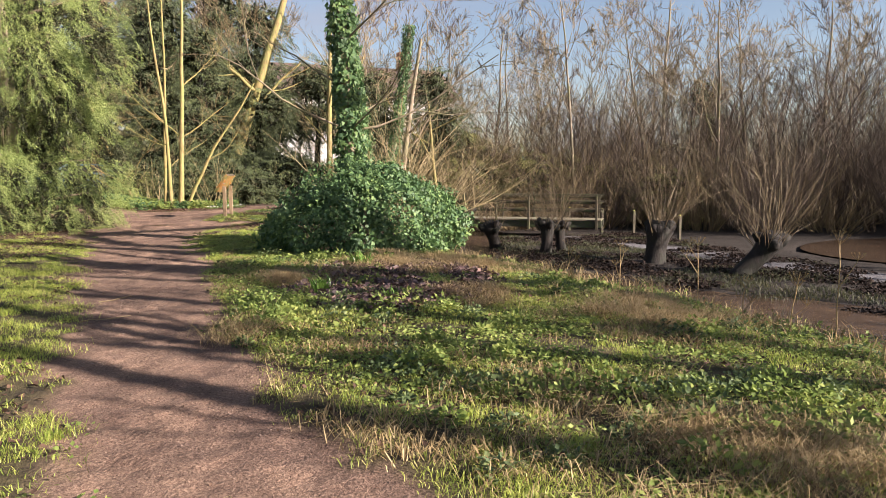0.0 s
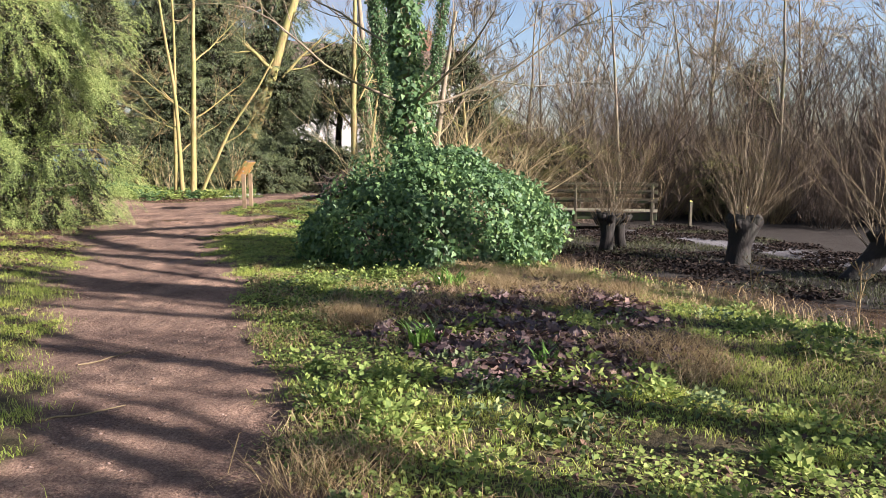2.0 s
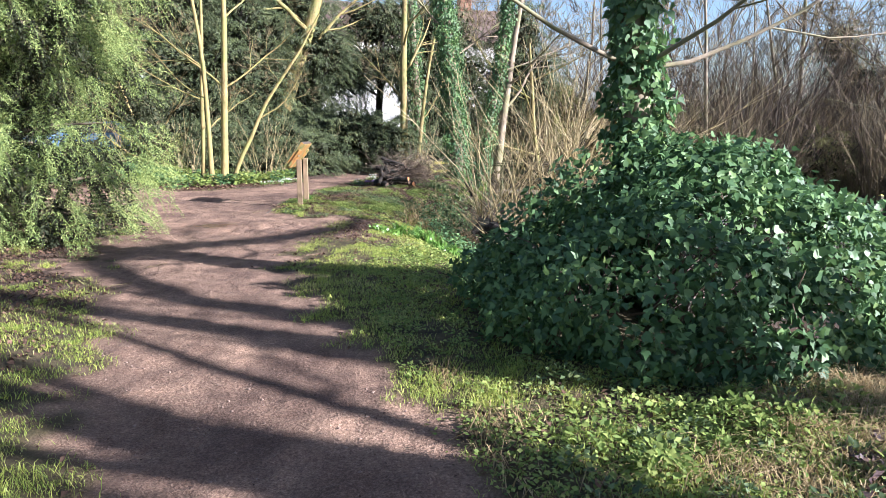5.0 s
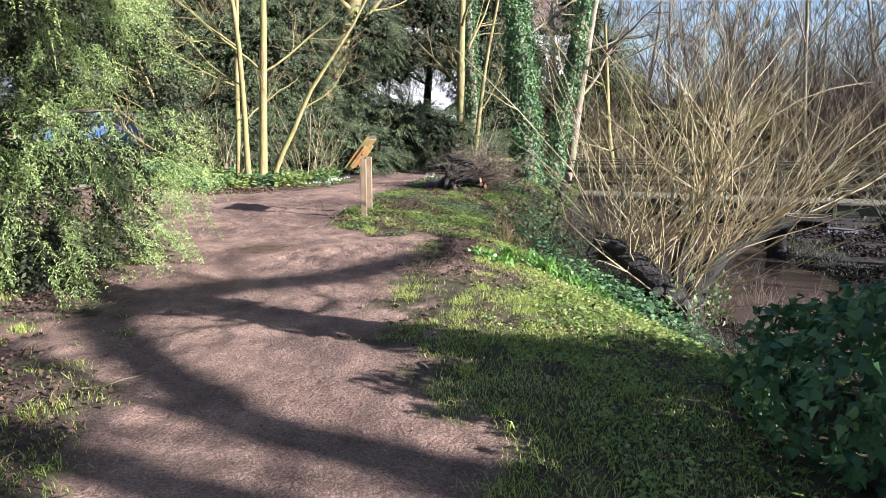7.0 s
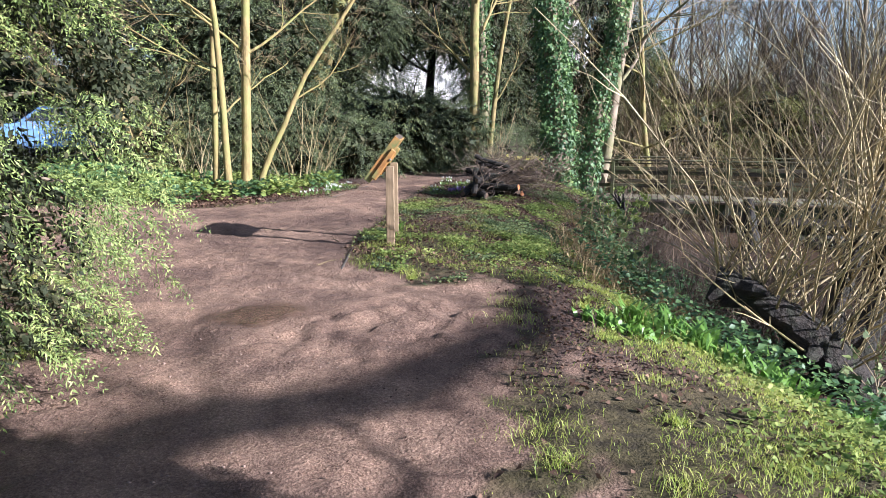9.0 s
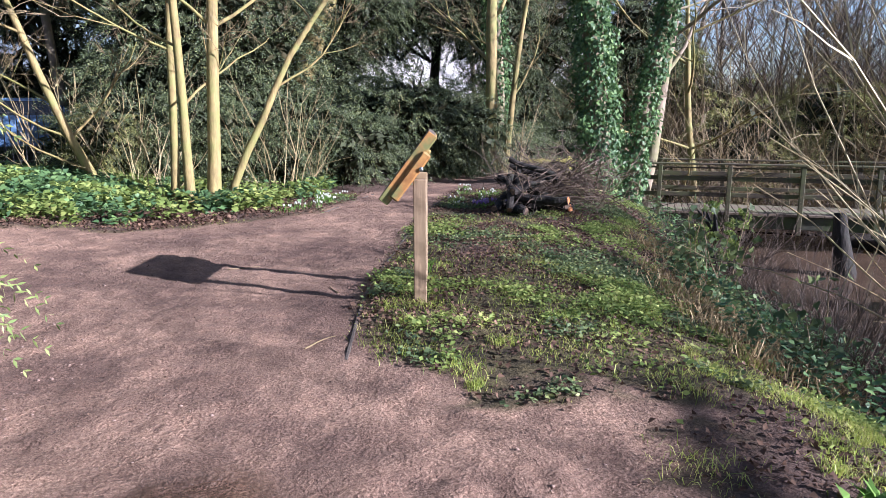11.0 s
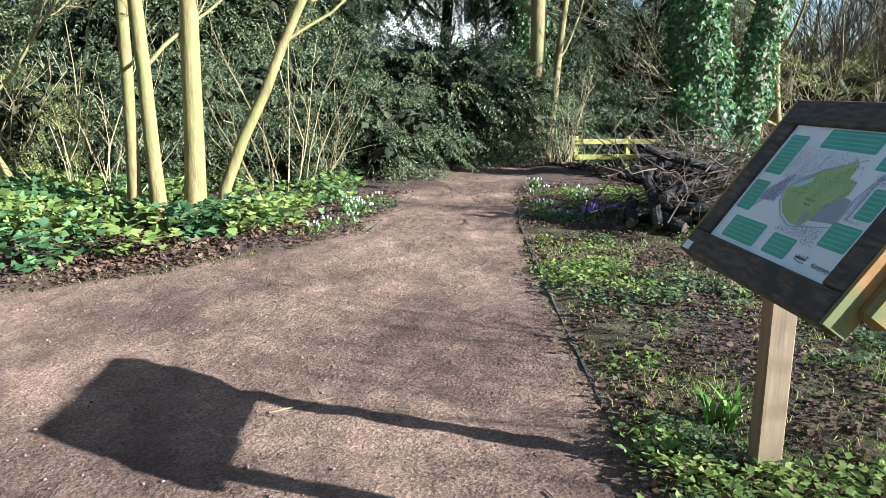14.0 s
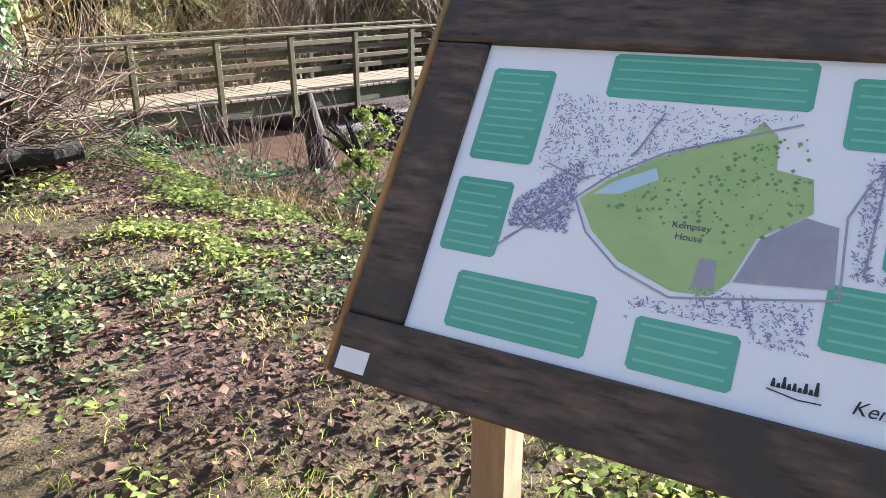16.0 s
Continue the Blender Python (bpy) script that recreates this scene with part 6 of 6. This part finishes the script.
bulb_clump("daffodil_shoots", 0.06, 20.33, 26, 0.24, M_DAFF, "pale green bulb shoots beside the board post", 0.010, 0.06, seed=1)
bulb_clump("bulb_plant", 2.38, 7.54, 60, 0.28, M_DAFF, "bright green grassy bulb clump in the turf", 0.009, 0.13, seed=2)
bulb_clump("bulb_plant", 1.74, 5.59, 50, 0.26, M_DAFF, "bright green grassy bulb clump among dead leaves", 0.009, 0.11, seed=3)
bulb_clump("bulb_plant", 2.35, 4.92, 20, 0.18, M_DAFF, "small green bulb clump among dead leaves", 0.008, 0.06, seed=4)
for i in range(9):
    bulb_clump("bulb_plant", 1.42 + 0.10 * (i % 3) + 0.09 * i, 16.55 - 0.17 * i + 0.1 * (i % 2), 36, 0.26, M_DAFF, "fresh green strappy bulb leaves on the bank", 0.014, 0.13, seed=10 + i)
for i in range(5):
    bulb_clump("bulb_plant", 0.98 + 0.07 * i, 16.45 - 0.12 * i, 16, 0.13, M_DAFF, "young broad green bulb leaves on the bank", 0.022, 0.10, seed=30 + i)
r9 = random.Random(9)
for i in range(16):
    side = i % 2
    y = r9.uniform(24.6, 27.2)
    x = (float(path_right(y)) + r9.uniform(0.15, 0.95)) if side else (float(path_left(y)) - r9.uniform(0.15, 0.5))
    bulb_clump("snowdrops", x, y, 26, 0.12, M_DAFF, "white snowdrops in bloom at the path edge", 0.006, 0.13, 6, "snowdrop clumps", 50 + i)
for i in range(5):
    c = bulb_clump("crocuses", 1.75 + 0.12 * i, 24.6 + 0.1 * (i % 3), 12, 0.09, M_DAFF, "purple and white crocuses beside the log pile", 0.006, 0.08, 0, "crocus clumps", 80 + i)
    fl = Mesh()
    for k in range(9):
        p = Vector((r9.uniform(-0.1, 0.1), r9.uniform(-0.1, 0.1), 0.08))
        fl.tube([p, p + Vector((0, 0, 0.025)), p + Vector((0, 0, 0.05))], [0.004, 0.016, 0.012], 5)
    part("flower", fl, M_PURPLE, c, "purple cup-shaped flowers", kind="stuff")


def umbel(x, y, tall, seed):
    r = random.Random(seed)
    t = thing("dead_umbel", Matrix.Translation(ground_at(x, y)), "dry pale dead flower stalk with an umbrella head", "plant", "dead flower stalks")
    m = Mesh()
    pts = wander(r, (0, 0, -0.05), (r.gauss(0, 0.1), r.gauss(0, 0.1), 1), tall, 5, 0.05)
    m.tube(pts, taper(0.006, 0.003, 6), 5)
    heads = [(pts[-1], 0.10)]
    for _ in range(2):
        k = r.randint(2, 4)
        b = wander(r, pts[k], (r.gauss(0, 0.6), r.gauss(0, 0.6), 1), tall * 0.3, 3, 0.05)
        m.tube(b, taper(0.004, 0.002, 4), 4)
        heads.append((b[-1], 0.07))
    for p, s in heads:
        for i in range(9):
            a = i * 0.7
            e = p + Vector((math.cos(a) * s * 0.7, math.sin(a) * s * 0.7, s * 0.7))
            m.tube([p, e, e + Vector((0, 0, 0.012))], [0.0015, 0.0015, 0.007], 3)
    part("stalk", m, M_STRAW, t)


for i, (x, y) in enumerate(((5.0, 5.4), (5.25, 4.3), (5.5, 3.3), (5.6, 2.9), (5.75, 2.4), (4.9, 6.4), (5.4, 3.8), (6.0, 2.1))):
    umbel(x, y, (0.55, 0.7, 0.55, 0.85, 0.75, 0.5, 0.4, 0.4)[i], 200 + i)


def stick(x, y, L, a, rad, seed):
    r = random.Random(seed)
    p = ground_at(x, y, rad)
    pts = [Vector((q.x, q.y, float(land(q.x, q.y)) + rad)) for q in wander(r, p, (math.cos(a), math.sin(a), 0), L, 5, 0.12)]
    m = Mesh().tube(pts, taper(rad, rad * 0.5, 6), 5)
    tagged(new("stick", m.data("stick", M_TWIG)), "thin dry fallen stick lying on the ground", "stick", "fallen sticks")


for i, (x, y, L, a, q) in enumerate(((0.564, 23.05, 0.22, 1.0, 0.012), (-0.43, 5.7, 0.35, 0.4, 0.006), (-0.35, 4.7, 0.4, 0.2, 0.006), (-1.9, 13.4, 0.3, 1.3, 0.005), (-0.7, 19.9, 0.25, 1.9, 0.006), (-2.2, 12.4, 0.4, 0.5, 0.006),
                                     (1.6, 7.8, 0.4, 0.1, 0.006), (3.2, 7.6, 0.5, 0.1, 0.009), (-1.6, 21.0, 0.3, 0.3, 0.005), (-1.0, 18.6, 0.3, 1.0, 0.005), (-0.1, 14.1, 0.16, 1.9, 0.008), (-0.25, 12.4, 0.16, 1.8, 0.008))):
    stick(x, y, L, a, q, 300 + i)


# ---------------------------------------------------------------- log and brush pile
def log(x, y, z, L, a, up, rad, seed, label, end):
    t = thing("log", Matrix.Translation(ground_at(x, y, z)) @ Matrix.Rotation(a, 4, "Z") @ Matrix.Rotation(-up, 4, "Y"), label, "log", "logs in the pile")
    r = random.Random(seed)
    pts = [Vector((i * L / 5 - L / 2, r.gauss(0, 0.015), r.gauss(0, 0.015))) for i in range(6)]
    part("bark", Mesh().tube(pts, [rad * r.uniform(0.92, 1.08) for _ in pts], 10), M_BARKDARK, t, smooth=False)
    for s, e in ((1, pts[-1]), (-1, pts[0])):
        part("cut_end", Mesh().tube([e, e + Vector((s * 0.004, 0, 0))], [rad * 0.9, rad * 0.86], 10), end, t, "freshly cut orange end grain" if end is M_CUT else "weathered brown end grain")


for i, (x, y, z, L, a, up, rad) in enumerate(((2.35, 23.62, 0.22, 0.85, -0.75, -0.03, 0.075), (2.2, 24.0, 0.10, 0.8, -0.6, 0.0, 0.085), (2.25, 24.15, 0.36, 0.95, 2.3, 0.3, 0.065), (2.75, 24.1, 0.10, 0.7, -1.2, 0.0, 0.08), (2.0, 23.9, 0.30, 0.7, 1.3, 0.75, 0.06),
                                                (2.45, 24.2, 0.52, 0.8, 2.6, 0.25, 0.055), (2.05, 23.68, 0.07, 0.3, -1.3, 0, 0.075), (2.3, 23.85, 0.40, 0.8, 0.4, 0.2, 0.06), (2.6, 23.8, 0.18, 0.65, 1.9, 0.1, 0.06), (2.15, 24.05, 0.42, 0.6, 0.9, 1.1, 0.05), (2.35, 24.0, 0.62, 0.75, -0.5, -0.25, 0.05), (1.95, 24.15, 0.16, 0.75, 1.0, 0.25, 0.065))):
    fresh = i in (0, 3)
    log(x, y, z, L * 0.92, a, up, rad * 0.82, 400 + i, "dark cut log with orange end in the brush pile" if fresh else "dark mossy cut log in the brush pile", M_CUT if fresh else M_CUTOLD)


def brush_pile():
    r = random.Random(55)
    t = thing("brush_pile", Matrix.Translation(ground_at(2.75, 24.25)), "heap of cut grey twigs and branches beside the ivy-clad trunk", "brush pile")
    m = Mesh()
    for _ in range(900):
        a = r.uniform(0, 6.283)
        p = Vector((r.gauss(0.0, 0.38), r.gauss(0.0, 0.36), abs(r.gauss(0.28, 0.22))))
        m.tube(wander(r, p, (math.cos(a), math.sin(a), r.gauss(0.25, 0.4)), r.uniform(0.25, 0.7), 4, 0.16), taper(r.uniform(0.003, 0.010), 0.002, 5), 4, cap=False)
    part("brushwood", m, M_TWIGDARK, t, "tangled grey-brown twigs", kind="stuff")
    m2 = Mesh()
    for _ in range(130):
        a = r.uniform(0, 6.283)
        p = Vector((r.gauss(0.4, 0.35), r.gauss(0.2, 0.35), r.uniform(0.1, 0.5)))
        m2.tube(wander(r, p, (math.cos(a), math.sin(a), r.uniform(0.2, 1.2)), r.uniform(0.35, 0.85), 5, 0.14), taper(0.006, 0.002, 6), 3, cap=False)
    part("loose_twig", m2, M_TWIG, t, "long pale twigs sticking out", kind="stuff")


brush_pile()

# brambles and low thickets on the bank and behind the railings
random.seed(23)
bramble_src = thicket(54, 60, 1.3, 1.2, at(4.6, 20.6), "low brown bramble tangle on the stream bank", M_TWIGDARK, 0.6, "bramble tangles", 6, 0.007)
for x, y, k in ((3.6, 19.6, 0.8), (4.3, 22.4, 0.9), (5.0, 18.9, 0.9), (5.4, 21.5, 1.0), (4.5, 18.3, 1.0), (5.3, 17.2, 1.1), (4.2, 19.0, 0.9), (5.6, 19.9, 1.1), (4.9, 21.3, 1.1), (3.6, 21.2, 0.8), (4.9, 23.6, 1.0), (3.4, 14.6, 0.7), (5.0, 14.4, 0.9), (6.0, 12.5, 0.9), (6.6, 28.6, 1.0), (8.4, 27.9, 0.9), (10.4, 28.0, 1.1), (13, 27.6, 1.1)):
    rough_copy(bramble_src, x, y, random.uniform(0, 6), k)
for x, y, k in ((9.0, 29.6, 0.9), (11.8, 28.6, 0.95), (14.6, 29.5, 1.0)):
    rough_copy(random.choice((shrub_a, shrub_b)), x, y, random.uniform(0, 6), k)


sapling_src = thicket(56, 13, 2.6, 0.6, at(-1.15, 27.0), "pale leafless saplings in front of the dark yews", M_WILLOW, 0.35, "pale saplings", 7, 0.010)
for x, y, k in ((-3.1, 26.6, 0.9), (-4.5, 27.2, 1.0), (-0.5, 27.9, 0.7), (4.3, 30.4, 0.8), (3.7, 29.6, 0.6)):
    rough_copy(sapling_src, x, y, random.uniform(0, 6), k)
stem_tree(8.7, 29.8, (-0.12, -0.08, 1), 6.5, 0.10, "mossy tree with long arching limbs over the footbridge", 30, ((1.4, 3.9, 3.2, 0.35), (2.0, 4.6, 3.4, 0.25), (2.7, 3.4, 3.6, 0.3), (3.2, 5.2, 3.4, 0.2), (3.9, 4.2, 3.6, 0.2), (4.6, 2.8, 3.2, 0.4), (5.2, 5.9, 3.0, 0.4)))


def leafy_sapling(x, y, tall, n, seed):
    """Thin stems hung with pale lobed leaves."""
    r = random.Random(seed)
    t = thing("ivy_sapling", Matrix.Translation(ground_at(x, y)), "thin stems hung with pale green ivy leaves", "sapling", "ivy saplings")
    m, spots = Mesh(), []
    for _ in range(9):
        line = wander(r, (r.gauss(0, 0.1), r.gauss(0, 0.1), -0.05), (r.gauss(0, 0.35), r.gauss(0, 0.35), 1), tall * r.uniform(0.6, 1.1), 6, 0.14)
        m.tube(line, taper(0.008, 0.003, 7), 4, cap=False)
        spots += [tuple(line[k].lerp(line[k + 1], r.random()) + Vector((r.gauss(0, 0.06), r.gauss(0, 0.06), r.gauss(0, 0.05)))) for k in (r.randint(1, 5) for _ in range(n // 9))]
    part("stem", m, M_TWIG, t, kind="stuff")
    p = np.array(spots)
    v, f = lobed(p, rng.normal(size=p.shape) + np.array([0, 0, -0.5]), rng.uniform(0.05, 0.10, len(p)), rng.uniform(0.05, 0.09, len(p)), IVY_LEAF, 0.2)
    part("leaf", fast_mesh("leaf", v, f, M_DULLIVY), M_DULLIVY, t, "pale green lobed leaves", kind="stuff")


for i, (x, y, tall, n) in enumerate(((3.1, 20.7, 1.25, 200), (3.5, 21.5, 0.9, 120), (2.7, 18.9, 0.9, 140), (3.9, 16.6, 0.9, 110), (5.0, 17.8, 1.3, 150))):
    leafy_sapling(x, y, tall, n, 500 + i)


# ---------------------------------------------------------------- beyond the trees
def house(x, y, turn, w, d, h, wall_mat, label):
    t = thing("house", at(x, y, turn), label, "house", kind="")
    part("wall", Mesh().box((w, d, h), Matrix.Translation((0, 0, h / 2)), 0.02), wall_mat, t)
    e, top = 0.4, h + d * 0.32
    roof = Mesh()
    A = [Vector((s * (w / 2 + e), q * (d / 2 + e), h - 0.1)) for s in (-1, 1) for q in (-1, 1)]
    R = [Vector((s * (w / 2 + e), 0, top)) for s in (-1, 1)]
    roof.v = A + R
    roof.f = [(0, 2, 5, 4), (1, 4, 5, 3), (0, 4, 1), (2, 3, 5), (0, 1, 3, 2)]
    part("roof", roof, M_ROOF, t)
    part("chimney", Mesh().box((0.7, 0.6, 1.6), Matrix.Translation((w * 0.3, 0, top + 0.3)), 0.02), M_BRICK, t)
    for s in (-0.33, 0.0, 0.33):
        for z in (1.2, h * 0.72):
            if z > 4 and h < 4.5:
                continue
            wn = part("window", Mesh().box((1.15, 0.07, 1.15), Matrix.Translation((s * w, -d / 2 - 0.02, z)), 0.01), M_LABEL, t, "white framed window")
            for k in (-0.27, 0.27):
                part("pane", Mesh().box((0.46, 0.03, 0.98), Matrix.Translation((s * w + k, -d / 2 - 0.055, z))), M_GLASS, wn)


house(6.4, 47.0, 0.15, 12, 7, 7.5, M_RENDER, "white rendered house with a tiled roof behind the trees")


def railings(a, b, label):
    a, b = ground_at(*a), ground_at(*b)
    d = b - a
    f = thing("railings", Matrix.Translation(a) @ Matrix.Rotation(math.atan2(d.y, d.x), 4, "Z"), label, "railings")
    L = d.xy.length
    bar = Mesh().tube([(0, 0, -0.1), (0, 0, 1.22), (0, 0, 1.3)], [0.011, 0.011, 0.002], 6).data("bar", M_IRON)
    for i in range(int(L / 0.125)):
        p = part("bar", bar, M_IRON, f)
        p.matrix_local = pose(i * 0.125, 0, 0)
    for z in (0.12, 1.12):
        part("rail", Mesh().box((L, 0.03, 0.012), Matrix.Translation((L / 2, 0, z))), M_IRON, f)


railings((-13.5, 29.0), (-5.2, 31.6), "black iron railings at the edge of the wood")


def car(x, y, turn):
    t = thing("car", at(x, y, turn), "pale blue parked car behind the railings", "car")
    body = bmesh.new()
    prof = [(-2.05, 0.35), (-2.1, 0.75), (-1.75, 0.95), (-0.95, 1.02), (-0.35, 1.45), (1.15, 1.47), (1.75, 1.05), (2.05, 0.95), (2.1, 0.4)]
    rows_b = []
    for yy, k in ((-0.84, 0.96), (-0.72, 1.0), (0.72, 1.0), (0.84, 0.96)):
        rows_b.append([body.verts.new((px * k, yy * (0.86 if pz > 1.1 else 1.0), pz)) for px, pz in prof])
    for ra, rb in zip(rows_b[:-1], rows_b[1:]):
        for i in range(len(prof) - 1):
            body.faces.new((ra[i], ra[i + 1], rb[i + 1], rb[i]))
        body.faces.new((ra[-1], ra[0], rb[0], rb[-1]))
    body.faces.new(rows_b[0][::-1])
    body.faces.new(rows_b[-1])
    bmesh.ops.recalc_face_normals(body, faces=body.faces[:])
    me = bpy.data.meshes.new("body")
    body.to_mesh(me)
    body.free()
    me.materials.append(M_CARBLUE)
    part("body", me, M_CARBLUE, t)
    for s in (-1, 1):
        part("side_window", Mesh().poly([(-0.75, s * 0.835, 1.06), (-0.28, s * 0.745, 1.38), (1.0, s * 0.745, 1.40), (1.4, s * 0.835, 1.08)]), M_CARGLASS, t)
        part("headlight", Mesh().box((0.06, 0.28, 0.14), Matrix.Translation((-2.07, s * 0.6, 0.76)), 0.02), M_LABEL, t)
        for wx in (-1.3, 1.3):
            wh = part("wheel", Mesh().tube([(wx, s * 0.66, 0.31), (wx, s * 0.86, 0.31)], [0.31, 0.31], 20), M_TYRE, t)
            part("rim", Mesh().tube([(wx, s * 0.855, 0.31), (wx, s * 0.872, 0.31)], [0.19, 0.17], 14), M_STEEL, wh)
    part("windscreen", Mesh().poly([(-0.98, -0.66, 1.06), (-0.98, 0.66, 1.06), (-0.42, 0.58, 1.44), (-0.42, -0.58, 1.44)]), M_CARGLASS, t)


car(-7.6, 33.2, 0.35)


# the bank below the board
dead = stem_tree(8.1, 24.3, (-0.05, 0.0, 1), 1.75, 0.24, "dark broken dead trunk standing beside the footbridge", 71, (), M_BARKDARK)
sprig = evergreen("sapling", at(3.9, 21.9), "yellow-green ivy-leaved sapling on the stream bank", [(0, 0, 0.45, 0.28, 0.28, 0.4), (0.12, 0.1, 0.85, 0.25, 0.25, 0.35)], 260, 0.12, 0.045, M_IVYPALE, 72, "saplings", per=3, droop=0.3, core=False)
